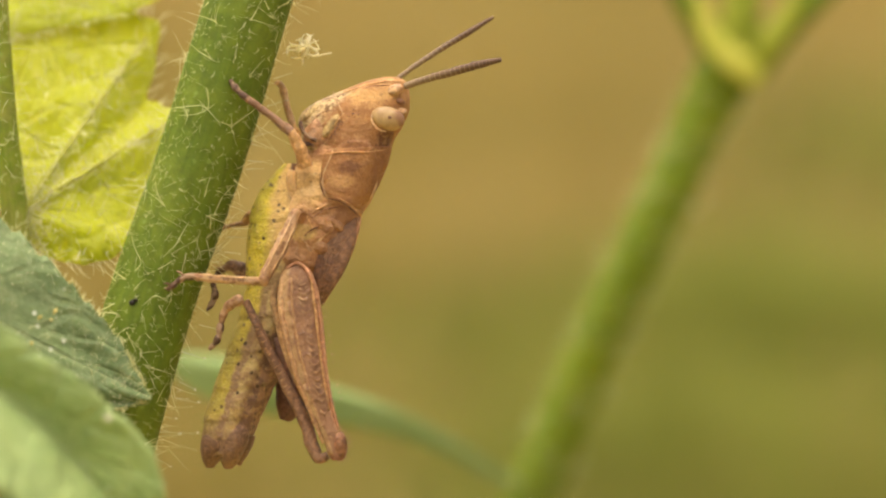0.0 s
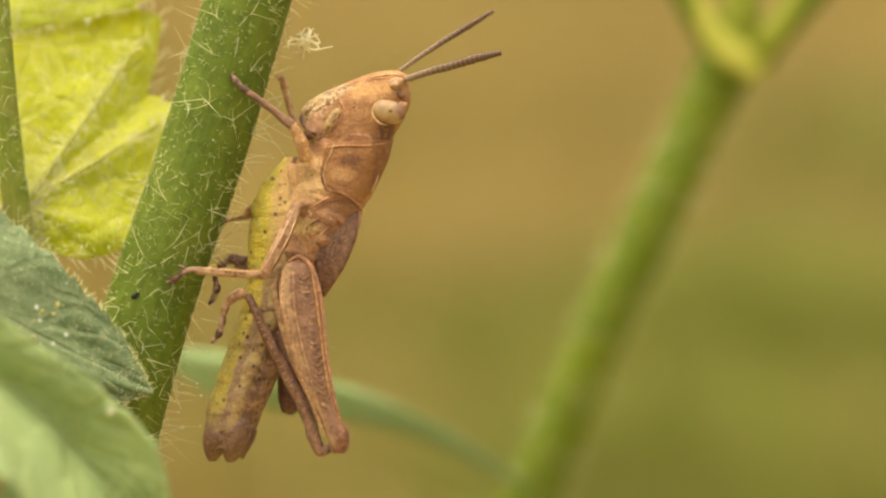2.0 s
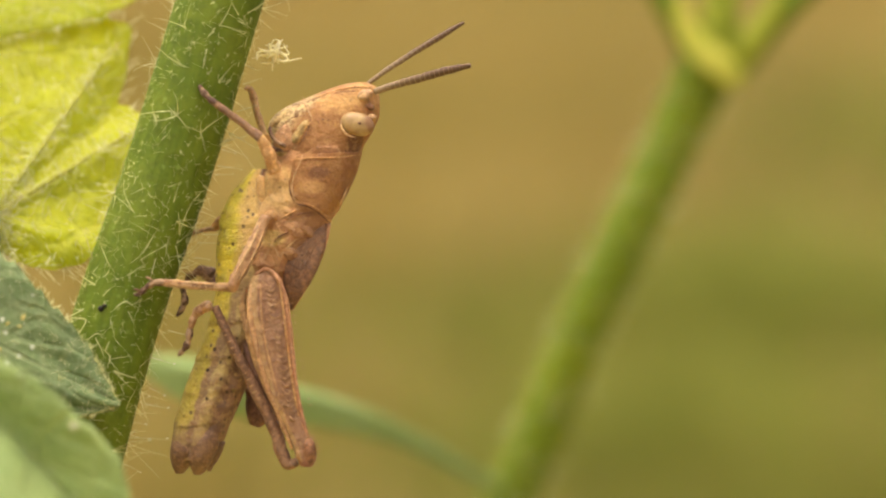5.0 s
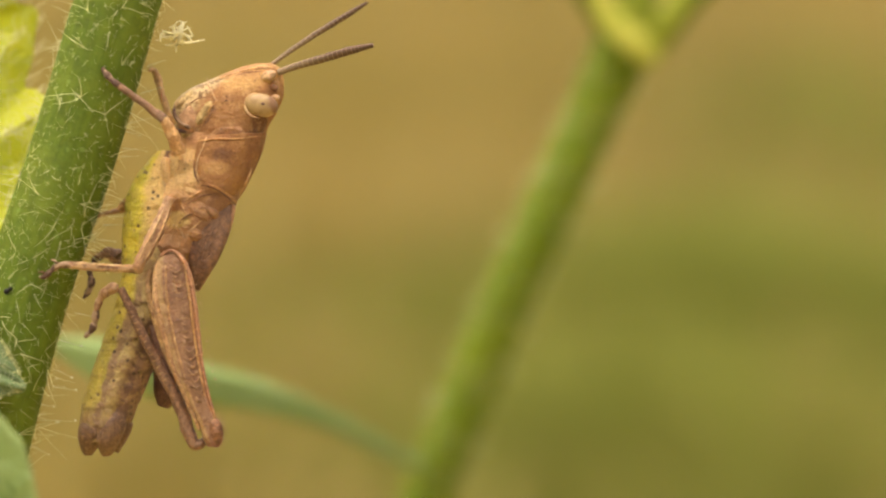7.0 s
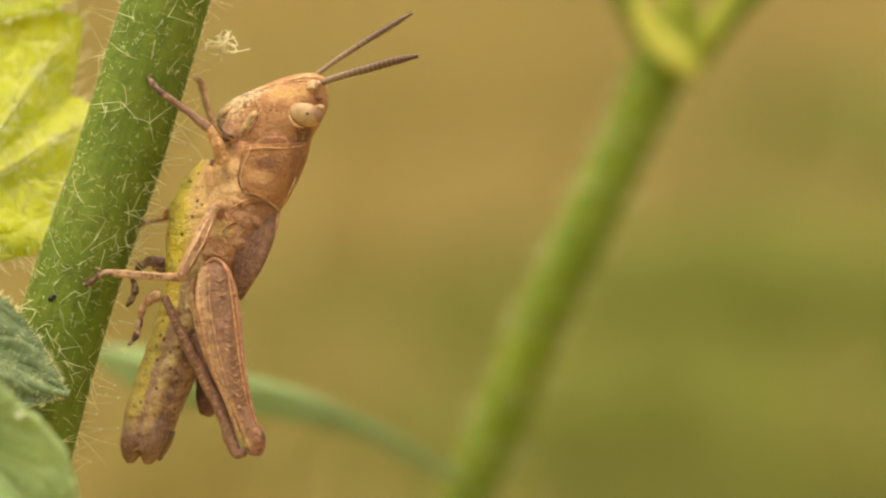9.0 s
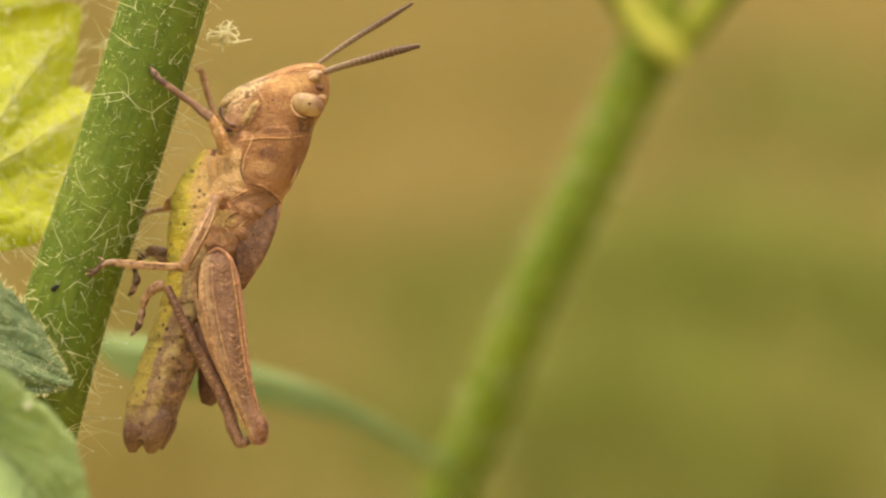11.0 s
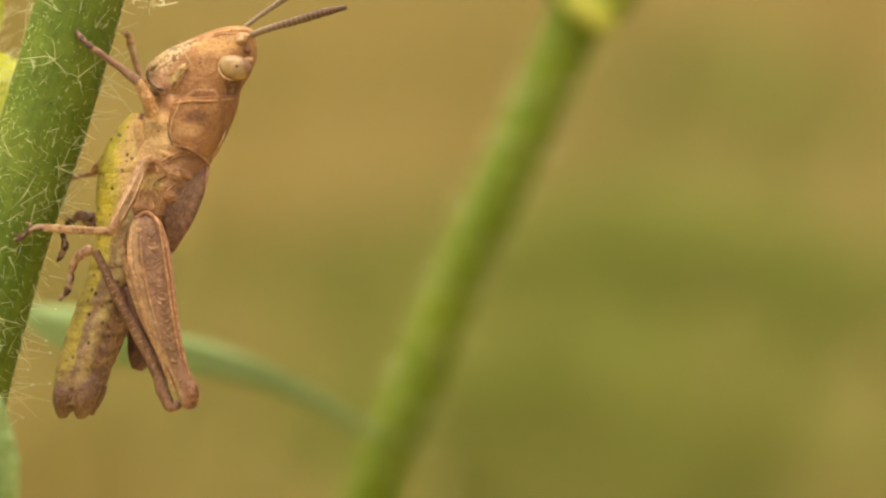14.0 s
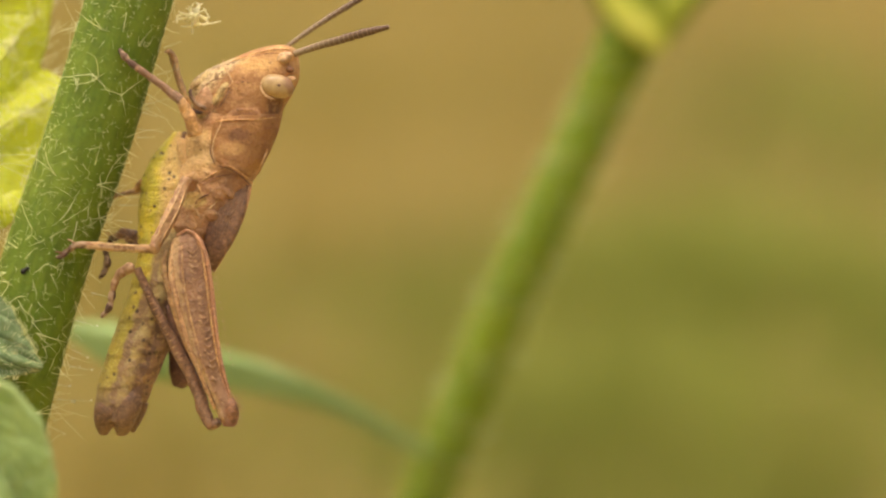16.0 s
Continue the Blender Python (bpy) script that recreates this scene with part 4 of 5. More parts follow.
    _, rows = loft(None, [(-5.365, 111.67, 3.023, 0.3, 0.5), (-5.505, 111.67, 2.022, 1.02, 0.9), (-5.425, 111.67, 0.821, 1.48, 1.2), (-5.605, 111.67, -0.38, 1.36, 1.22), (-5.765, 111.67, -1.581, 1.27, 1.2),
                          (-6.286, 111.67, -2.983, 1.17, 1.2), (-6.826, 111.67, -4.384, 1.16, 1.15), (-7.367, 111.67, -5.785, 1.07, 1.08), (-7.607, 111.67, -6.626, 0.93, 0.98), (-7.707, 111.67, -7.226, 0.74, 0.8)],
                   120, 44, ripple=rings, slant=(0, 8), uneven=0.035, slices=True)
    abdomen, step = None, 12
    for k in range(10):
        piece = []
        for i in range(k * step, min(k * step + step + 3, 121)):
            t = (i - k * step) / step
            grow = 0.976 + 0.034 * min(1.0, t * 1.5) if k else 1.0
            if t >= 1:
                grow = 1.01 - 0.06 * (t - 1) * 4
            mid = sum(rows[i], Vector((0, 0, 0))) / len(rows[i])
            piece.append([mid + (p - mid) * grow for p in rows[i]])
        sh = Shape()
        base = sh.quad_grid(piece, wrap=True, span=(k / 10, min(1.0, (k + 1.2) / 10)))
        sh.cap(list(range(base, base + 44))[::-1])
        sh.cap(list(range(base + 44 * (len(piece) - 1), base + 44 * len(piece))))
        if abdomen is None:
            abdomen = part("abdomen", sh, ABDOMEN, ob, "yellow-green belly with dark dots and brown flank")
        else:
            part("segment", sh, ABDOMEN, abdomen)
    for rg in ([(-7.9, 111.57, -6.08, 0.4, 0.5), (-8.046, 111.37, -6.888, 0.5, 0.56), (-8.173, 111.47, -7.413, 0.34, 0.38), (-8.247, 111.67, -7.747, 0.14, 0.16)],
               [(-7.181, 111.27, -5.864, 0.4, 0.5), (-7.373, 111.17, -6.835, 0.5, 0.54), (-7.52, 111.27, -7.4, 0.36, 0.4), (-7.593, 111.47, -7.773, 0.16, 0.16)],
               [(-7.053, 111.77, -6.632, 0.4, 0.5), (-7.133, 111.77, -7.153, 0.3, 0.4), (-7.213, 111.77, -7.433, 0.2, 0.3), (-7.213, 111.77, -7.674, 0.05, 0.1)]):
        sh = Shape()
        loft(sh, rg, 18, 20, slant=(0, 0), uneven=0.05)
        part("tail_valve", sh, TAIL, abdomen)

    # pronotum, a saddle over the fore body
    sh = Shape()
    saddle = loft(sh, [(-3.263, 111.67, 3.543, 1.44, 1.22), (-3.363, 111.67, 3.383, 1.47, 1.28), (-3.563, 111.67, 2.823, 1.42, 1.33), (-3.683, 111.67, 2.282, 1.24, 1.37), (-3.743, 111.67, 1.782, 1.0, 1.38)],
         30, 44, arc=(243, 477), square=0.9, slant=(3, -26), uneven=0.04)
    shield = part("pronotum", sh, SHIELD, ob, "orange-tan saddle-shaped shield", thick=0.05)
    for pts, r, mt in (([(-3.859, 110.40, 3.463), (-3.978, 110.40, 3.127), (-4.156, 110.40, 2.731), (-4.215, 110.40, 2.296), (-4.077, 110.40, 1.860)], 0.026, FORE),
                       ([(-4.314, 110.40, 3.305), (-3.641, 110.40, 3.384), (-2.652, 110.40, 3.404), (-1.860, 110.40, 3.523)], 0.028, RIM), ([(-4.077, 110.40, 1.860), (-3.641, 110.40, 1.761), (-3.206, 110.40, 1.504), (-2.830, 110.40, 1.128)], 0.026, RIM),
                       ([(-4.057, 110.40, 1.781), (-3.661, 110.40, 1.682), (-3.246, 110.40, 1.425), (-2.889, 110.40, 1.069)], 0.018, DARK)):
        sh = Shape()
        tube(sh, [on_body(saddle, p, 0.055) for p in curve(pts, 8)], [r * 0.6, r, r, r * 0.6], 24, 8, uneven=0.25)
        part("rim", sh, mt, shield, "raised rim")
    sh = Shape()
    tube(sh, [(-2.306, 110.90, 2.366), (-2.405, 110.90, 2.087), (-2.565, 110.90, 1.769)], [0.015, 0.04, 0.015], 8, 6)
    part("side_keel", sh, FORE, shield, "pale streak on the side keel")

    # wing pad: a flat dark flap along the back, with a pale folded edge
    sh = Shape()
    loft(sh, [(-3.342, 110.98, 1.174, 0.318, 0.16), (-3.537, 110.86, 0.656, 0.537, 0.22), (-3.833, 110.78, -0.099, 0.616, 0.24), (-4.052, 110.80, -0.814, 0.516, 0.23), (-4.215, 110.92, -1.452, 0.278, 0.18), (-4.302, 111.10, -1.912, 0.080, 0.08)],
         36, 36, square=0.5, ripple=lambda v, a: 1 + 0.01 * math.sin(a * 11), uneven=0.012)
    wing = part("wing_pad", sh, WING, ob, "short dark brown wing pad")
    sh = Shape()
    tube(sh, [(-2.924, 110.95, 1.094), (-3.063, 110.95, 0.577), (-3.262, 110.95, -0.020), (-3.582, 111.00, -0.696), (-3.922, 111.05, -1.334), (-4.264, 111.15, -1.973)], [0.06, 0.1, 0.12, 0.12, 0.1, 0.03], 30, 10)
    part("wing_edge", sh, MARGIN, wing, "pinkish pale edge")
    for k in range(4):
        sh = Shape()
        pts = [(-3.729, 110.64, 0.694), (-4.121, 110.53, -0.099), (-4.321, 110.56, -0.852), (-4.367, 110.72, -1.409)]
        tube(sh, [Vector(p) + Vector((0.21 * k * (1 - 0.2 * i), 0.0, 0.03 * k)) for i, p in enumerate(pts)], [0.01, 0.018, 0.01], 14, 5)
        part("wing_vein", sh, TAIL, wing)

    # head
    sh = Shape()
    skull = loft(sh, [(-1.862, 111.67, 6.085, 0.26, 0.26), (-2.002, 111.67, 5.965, 0.66, 0.5), (-2.222, 111.67, 5.765, 0.98, 0.7), (-2.562, 111.67, 5.465, 1.38, 0.9),
              (-2.883, 111.67, 5.145, 1.72, 1.05), (-3.143, 111.67, 4.744, 1.9, 1.14), (-3.283, 111.67, 4.264, 1.82, 1.18), (-3.303, 111.67, 3.823, 1.56, 1.18), (-3.283, 111.67, 3.383, 1.4, 1.12)],
         50, 44, square=0.92, slant=(0, 0), uneven=0.03)
    head = part("head", sh, FACE, ob, "smooth orange-tan head")
    sh = Shape()
    ball(sh, (-1.944, 110.66, 4.582), (0.62, 0.29, 0.41), 14, 24, 32, 0.05)
    eye = part("eye", sh, EYE, head, "pale tan bulging compound eye")
    sh = Shape()
    ball(sh, (-1.860, 110.38, 4.610), (0.075, 0.03, 0.055), 12, 8, 12)
    part("pupil_spot", sh, DARK, eye, "dark spot")
    sh = Shape()
    tube(sh, [(-2.516, 110.52, 4.715), (-2.474, 110.43, 4.434), (-2.276, 110.40, 4.196), (-1.980, 110.45, 4.098)], [0.015, 0.032, 0.032, 0.015], 14, 8)
    part("eye_rim", sh, FORE, head)
    for pts, mt, r in (([(-1.544, 110.40, 5.917), (-2.217, 110.40, 5.878), (-2.850, 110.40, 5.719), (-3.562, 110.40, 5.482)], RIM, 0.05), ([(-1.860, 110.40, 5.759), (-2.454, 110.40, 5.739), (-2.969, 110.40, 5.581)], BROWN, 0.02),
                       ([(-3.503, 110.40, 4.730), (-3.879, 110.40, 4.255), (-4.037, 110.40, 3.859)], RIM, 0.035), ([(-3.800, 110.40, 3.542), (-3.246, 110.40, 3.424), (-2.612, 110.40, 3.404), (-1.979, 110.40, 3.503)], BROWN, 0.035),
                       ([(-3.879, 110.40, 5.561), (-3.721, 110.40, 5.165), (-3.483, 110.40, 4.710)], FORE, 0.035), ([(-4.809, 110.40, 4.136), (-4.572, 110.40, 4.532), (-4.156, 110.40, 4.829), (-3.523, 110.40, 4.868)], BROWN, 0.02),
                       ([(-3.562, 110.40, 4.769), (-3.681, 110.40, 4.334), (-3.958, 110.40, 3.859)], DARK, 0.018)):
        sh = Shape()
        tube(sh, [on_body(skull, p, 0.01) for p in curve(pts, 6)], [r * 0.5, r, r * 0.5], 18, 6, uneven=0.4)
        part("ridge", sh, mt, head)
    dots = Shape()
    for k in range(84):
        p = Vector((-3.998, 110.40, 3.661)).lerp(Vector((-2.058, 110.40, 3.622)), rng.random()) + Vector((0, 0, rng.gauss(0, 0.09)))
        if k > 22:
            p = Vector((-3.562, 110.40, 4.492)).lerp(Vector((-3.879, 110.40, 3.701)), rng.random()) + Vector((rng.gauss(0, 0.07), 0, 0))
        if k > 40:
            p = Vector((-3.523, 110.40, 4.651)).lerp(Vector((-2.612, 110.40, 4.809)), rng.random()) + Vector((0, 0, rng.gauss(0, 0.08)))
        if k > 54:
            p = Vector((-3.483, 110.40, 3.780)).lerp(Vector((-2.296, 110.40, 5.442)), rng.random()) + Vector((rng.gauss(0, 0.35), 0, rng.gauss(0, 0.2)))
        r = rng.uniform(0.012, 0.03)
        ball(dots, on_body(skull, p, -0.008), (r * rng.uniform(0.8, 1.6), 0.02, r), rng.uniform(0, 180), 5, 7)
    part("freckles", dots, DARK, head, "row of dark freckles", kind="stuff")
    # mouth: lip plates, jaw and feelers
    for c, rx, rz, tn, mt, nm in (((-4.314, 110.40, 4.136), 0.66, 0.44, -36, JAW, "mandible"), ((-3.919, 110.40, 4.334), 0.52, 0.2, -54, LIP, "mandible"), ((-4.314, 110.40, 3.542), 0.5, 0.15, 4, LIP, "maxilla"),
                                  ((-4.809, 110.40, 3.919), 0.2, 0.26, 20, MOUTH, "maxilla"), ((-4.591, 110.40, 4.809), 0.5, 0.2, -40, MOUTH, "lip_plate")):
        sh = Shape()
        ball(sh, on_body(skull, c, -0.12), (rx, 0.2, rz), tn, 18, 26, 0.18)
        part(nm, sh, mt, head)
    for pts in ([(-4.442, 110.62, 3.787), (-4.775, 110.52, 3.982), (-4.973, 110.52, 4.26), (-4.995, 110.57, 4.499)], [(-4.527, 110.77, 3.673), (-4.841, 110.67, 3.71), (-5.039, 110.67, 3.869)]):
        sh = Shape()
        chain(sh, pts, [0.07, 0.06, 0.065, 0.04], 4)
        part("palp", sh, MOTTLED, head)
    sh = Shape()
    ball(sh, (-1.432, 110.95, 4.813), (0.18, 0.2, 0.15), 20, 10, 16, 0.3)
    part("brow", sh, PALE, head)
    # antennae
    for name, pts, rr, d in (("antenna", [(-1.356, 111.22, 5.742), (-0.777, 111.07, 5.933), (0.317, 110.67, 6.21), (1.306, 110.37, 6.47), (2.034, 110.17, 6.616)], [0.12, 0.13, 0.15, 0.145, 0.08], 0),
                             ("antenna", [(-1.606, 112.02, 6.064), (-0.885, 112.17, 6.595), (0.121, 112.47, 7.258), (1.031, 112.77, 7.823), (1.802, 112.97, 8.303)], [0.08, 0.095, 0.108, 0.108, 0.06], 0)):
        sh = Shape()
        tube(sh, pts, rr, 88, 10, ripple=lambda v: 1 + 0.05 * (abs(math.sin(v * 24 * math.pi)) - 0.5), uneven=0.12)
        part(name, sh, ANTENNA, head, "ringed brown antenna")
    for c, k in (((-1.711, 110.99, 5.571), 1.25), ((-1.806, 111.97, 5.861), 1.0)):
        sh = Shape()
        ball(sh, c, (0.23 * k, 0.2 * k, 0.17 * k), -20, 12, 18, 0.3)
        part("antenna_socket", sh, PALE, head)
    sh = Shape()
    ball(sh, (-1.512, 110.97, 5.192), (0.17, 0.14, 0.12), 20)
    part("ocellus", sh, BROWN, head)

    # legs: name of the leg, its pieces
    def leg(name, label, pieces):
        top = None
        for nm, pts, rad, mt, knots in pieces:
            s2 = Shape()
            if knots:
                chain(s2, pts, rad, knots)
            else:
                tube(s2, pts, rad, 8 * (len(pts)), 12, uneven=0.3)
            if top is None:
                top = part(name, s2, mt, ob, label)
            else:
                part(nm, s2, mt, top)

    leg("fore_leg", "slender tan fore leg gripping the stem", (
        ("femur", [(-4.801, 110.22, 2.904), (-5.007, 109.97, 3.529), (-5.315, 109.82, 4.114)], [0.26, 0.23, 0.16], RIM, 0),
        ("tibia", [(-5.296, 109.82, 4.075), (-5.985, 109.82, 4.626), (-6.831, 109.82, 5.256)], [0.17, 0.135, 0.125], SHIN, 0),
        ("tarsus", [(-6.831, 109.82, 5.256), (-7.09, 109.87, 5.475), (-7.333, 109.97, 5.737), (-7.418, 110.05, 5.899)], [0.12, 0.1, 0.1, 0.07], MOTTLED, 3)))
    leg("fore_leg", "slender tan fore leg gripping the stem", (
        ("femur", [(-4.751, 112.30, 3.684), (-5.037, 112.40, 3.929), (-5.339, 112.40, 4.292)], [0.2, 0.17, 0.13], TAN, 0),
        ("tibia", [(-5.299, 112.40, 4.211), (-5.496, 112.30, 4.852), (-5.672, 112.20, 5.571)], [0.14, 0.125, 0.13], FORE, 0),
        ("tarsus", [(-5.672, 112.20, 5.491), (-5.747, 112.10, 5.767), (-5.842, 112.00, 5.923), (-5.978, 111.90, 5.857)], [0.13, 0.12, 0.08, 0.04], PALE, 3)))
    leg("middle_leg", "mottled tan middle leg bent at the knee", (
        ("femur", [(-5.106, 109.97, 1.36), (-5.586, 109.72, 0.216), (-6.21, 109.62, -1.002)], [0.17, 0.25, 0.19], SPOTTED, 0),
        ("knee", [(-6.17, 109.62, -0.924), (-6.288, 109.61, -1.1), (-6.465, 109.62, -1.14)], [0.18, 0.2, 0.14], SPOTTED, 0),
        ("tibia", [(-6.288, 109.62, -1.12), (-7.356, 109.72, -1.082), (-8.627, 109.87, -0.965)], [0.15, 0.14, 0.135], SPOTTED, 0),
        ("tarsus", [(-8.607, 109.87, -0.965), (-8.983, 109.89, -0.965), (-9.3, 109.92, -1.163), (-9.48, 109.95, -1.34), (-9.697, 109.95, -1.399)], [0.12, 0.11, 0.1, 0.1, 0.05], MOTTLED, 4),
        ("claw", [(-9.02, 109.87, -0.945), (-9.174, 109.82, -0.807), (-9.289, 109.79, -0.768)], [0.06, 0.05, 0.02], MOTTLED, 0),
        ("claw", [(-9.478, 109.92, -1.3), (-9.61, 109.85, -1.201), (-9.726, 109.83, -1.221)], [0.05, 0.04, 0.015], DARK, 0)))
    leg("middle_leg", "far middle leg reaching to the stem", (
        ("femur", [(-6.336, 112.57, 1.231), (-6.827, 112.67, 1.151), (-7.15, 112.67, 0.909)], [0.2, 0.22, 0.13], TAN, 0),
        ("tibia", [(-6.988, 112.67, 0.949), (-7.446, 112.57, 0.868), (-7.896, 112.37, 0.745)], [0.12, 0.09, 0.08], PALE, 0),
        ("tarsus", [(-7.896, 112.37, 0.745), (-8.131, 112.27, 0.704), (-8.405, 112.17, 0.623)], [0.08, 0.07, 0.05], PALE, 2)))
    for pts in ([(-5.193, 109.73, 1.2), (-5.631, 109.45, 0.255), (-6.199, 109.43, -0.804)], [(-5.057, 109.77, 1.122), (-5.416, 109.47, 0.177), (-6.023, 109.45, -0.922)],
                [(-6.456, 109.47, -1.02), (-7.346, 109.57, -0.982), (-8.498, 109.73, -0.885)]):
        s2 = Shape()
        tube(s2, [Vector(p) for p in curve(pts, 8)], [0.015, 0.035, 0.015], 24, 6, uneven=0.8)
        part("leg_keel", s2, FORE, ob, "pale streak along the leg")
    for c, rx, rz in (((-4.942, 110.27, 1.245), 0.3, 0.36), ((-5.184, 110.37, -0.297), 0.42, 0.34)):
        s2 = Shape()
        ball(s2, on_body(chest, c, -0.06), (rx, 0.2, rz), 30, 16, 22, 0.5)
        part("hip", s2, THORAX, ob)

    # jumping leg, near side
    s2 = Shape()
    loft(s2, [(-5.120, 109.85, -0.512, 0.158, 0.15), (-5.118, 109.82, -0.748, 0.453, 0.32), (-5.099, 109.82, -1.162, 0.650, 0.42), (-5.019, 109.80, -1.850, 0.748, 0.46), (-4.920, 109.78, -2.539, 0.748, 0.46), (-4.742, 109.77, -3.680, 0.689, 0.43),
              (-4.467, 109.77, -4.860, 0.531, 0.36), (-4.093, 109.77, -5.962, 0.354, 0.3), (-3.837, 109.77, -6.592, 0.315, 0.28), (-3.680, 109.77, -7.104, 0.335, 0.28), (-3.699, 109.77, -7.359, 0.197, 0.18)],
         80, 40, square=0.85, uneven=0.015)
    femur = part("jumping_leg", s2, FEMUR, ob, "large tan hind thigh with a herringbone pattern")
    ax = curve([(*(-4.980, 109.37, -1.000), 0.42), (*(-4.862, 109.36, -1.745), 0.5), (*(-4.685, 109.36, -2.725), 0.5), (*(-4.529, 109.36, -3.705), 0.44), (*(-4.314, 109.40, -4.883), 0.34), (*(-4.101, 109.45, -5.866), 0.22)], 22)
    for k in range(22):
        c, w = Vector(ax[k][:3]), float(ax[k][3])
        s3 = Shape()
        a, b = rng.uniform(0.8, 1.15), rng.uniform(0.75, 1.15)
        tube(s3, [c + Vector((-0.6 * w * a, 0.05, 0.11 * a)), c + Vector((-0.25 * w, -0.005, 0.0)), c + Vector((0.03 * w, -0.012, -0.1)), c + Vector((0.6 * w * b, 0.05, 0.1 * b))],
             [0.006, 0.026 * a, 0.03 * b, 0.006], 12, 6, uneven=1.3)
        part("chevron", s3, LIMB, femur)
    for nm, pts, rad, mt, lb in (("keel", [(-5.581, 109.62, -0.963), (-5.634, 109.50, -1.943), (-5.436, 109.47, -3.120), (-5.045, 109.50, -4.534), (-4.558, 109.60, -5.776), (-4.167, 109.66, -6.762)],
                                  [0.07, 0.12, 0.12, 0.1, 0.07, 0.05], KEEL, "pale lower keel"),
                                 ("keel", [(-5.462, 109.60, -0.688), (-5.068, 109.57, -0.491), (-4.653, 109.52, -0.844), (-4.397, 109.50, -1.649), (-4.240, 109.50, -2.728), (-4.084, 109.52, -4.103), (-3.889, 109.57, -5.284), (-3.597, 109.66, -6.428)],
                                  [0.05, 0.065, 0.085, 0.09, 0.085, 0.075, 0.07, 0.05], PINK, "pinkish upper keel"),
                                 ("keel", [(-5.256, 109.40, -1.000), (-5.233, 109.34, -1.940), (-5.057, 109.34, -3.116), (-4.785, 109.40, -4.295), (-4.475, 109.48, -5.377), (-4.203, 109.55, -6.265)], [0.02, 0.04, 0.045, 0.04, 0.035, 0.02], KEEL, "pale inner ridge"),
                                 ("keel", [(-4.609, 109.42, -0.961), (-4.470, 109.37, -1.843), (-4.333, 109.38, -3.020), (-4.159, 109.45, -4.395), (-3.946, 109.52, -5.576)], [0.02, 0.035, 0.035, 0.03, 0.02], RIM, "pale inner ridge"),
                                 ("flange", [(-5.817, 110.00, -1.163), (-5.915, 109.98, -1.656), (-5.777, 109.98, -2.445), (-5.442, 110.00, -3.687), (-5.107, 110.00, -4.594), (-4.772, 110.00, -5.344), (-4.496, 110.00, -6.192)],
                                  [0.06, 0.13, 0.13, 0.11, 0.08, 0.04], PALE, "thin yellowish lower flange")):
        s3 = Shape()
        tube(s3, pts, rad, 44, 10, uneven=0.2)
        part(nm, s3, mt, femur, lb)
    s3 = Shape()
    ball(s3, (-3.619, 109.72, -6.825), (0.29, 0.3, 0.5), -8, 16, 22, 0.12)
    part("knee", s3, BROWN, femur, "rounded reddish knee")
    s3 = Shape()
    tube(s3, [(-4.022, 109.97, -7.195), (-4.299, 110.02, -7.317), (-4.499, 110.07, -7.024), (-4.717, 110.10, -6.335), (-5.014, 110.12, -5.586), (-5.369, 110.12, -4.955), (-5.705, 110.12, -4.264), (-6.041, 110.12, -3.632), (-6.416, 110.12, -2.862), (-6.672, 110.12, -2.270), (-6.909, 110.12, -1.796)],
         [0.16, 0.2, 0.23, 0.23, 0.22, 0.21, 0.19, 0.18, 0.165, 0.15, 0.14], 72, 12, uneven=0.15)
    part("shin", s3, SHIN, femur, "grey-brown folded shin")
    # dark strip behind the shin: shade of the flank and inner thigh, as colour
    s3 = Shape()
    loft(s3, [(-5.838, 110.40, -3.107, 0.079, 0.06), (-5.657, 110.34, -3.659, 0.198, 0.12), (-5.419, 110.32, -4.232, 0.257, 0.14), (-5.142, 110.32, -4.885, 0.257, 0.14), (-4.865, 110.32, -5.557, 0.178, 0.12), (-4.667, 110.32, -6.111, 0.079, 0.08)], 24, 16, uneven=0.02)
    part("groove", s3, SHADE, femur, "inner groove of the thigh, shade painted dark reddish-brown")
    fz = Shape()
    for _ in range(150):
        a = rng.uniform(0, 2 * math.pi)
        hair(fz, Vector((-3.619, 109.72, -6.825)) + Vector((0.27 * math.cos(a), rng.uniform(-0.2, 0.2), 0.46 * math.sin(a))), (math.cos(a), rng.gauss(-0.2, 0.5), math.sin(a)), rng.uniform(0.08, 0.28), 0.008, 0.2, rng, 2)
    for _ in range(120):
        q = ax[rng.randrange(4, 20)]
        hair(fz, Vector(q[:3]) + Vector((0.62 + 0.2 * (0.5 - float(q[3])), 0.3, 0.0)), (1, rng.gauss(0, 0.4), rng.gauss(-0.2, 0.5)), rng.uniform(0.06, 0.18), 0.007, 0.2, rng, 2)
    part("fuzz", fz, PALE, femur, "fine pale fuzz", kind="stuff")
    sp = Shape()
    for k in range(11):
        a = Vector((-6.544, 109.95, -2.818)).lerp(Vector((-5.440, 109.95, -5.026)), k / 10)
        hair(sp, a, (0.75, -0.5, 0.35), 0.2, 0.03, 0.05, rng, 2)
    part("spines", sp, PALE, femur, kind="stuff")
    s3 = Shape()
    chain(s3, [(-6.988, 110.12, -1.777), (-7.347, 110.17, -1.856), (-7.63, 110.27, -2.155), (-7.772, 110.32, -2.591)], [0.17, 0.16, 0.13, 0.11], 3, 0.3)
    part("foot", s3, SPOTTED, femur, "pale spotted foot with dark claws")
    s3 = Shape()
    chain(s3, [(-7.76, 110.32, -2.56), (-7.835, 110.37, -2.988), (-8.017, 110.42, -3.345), (-8.198, 110.47, -3.525)], [0.11, 0.12, 0.09, 0.05], 3, 0.4)
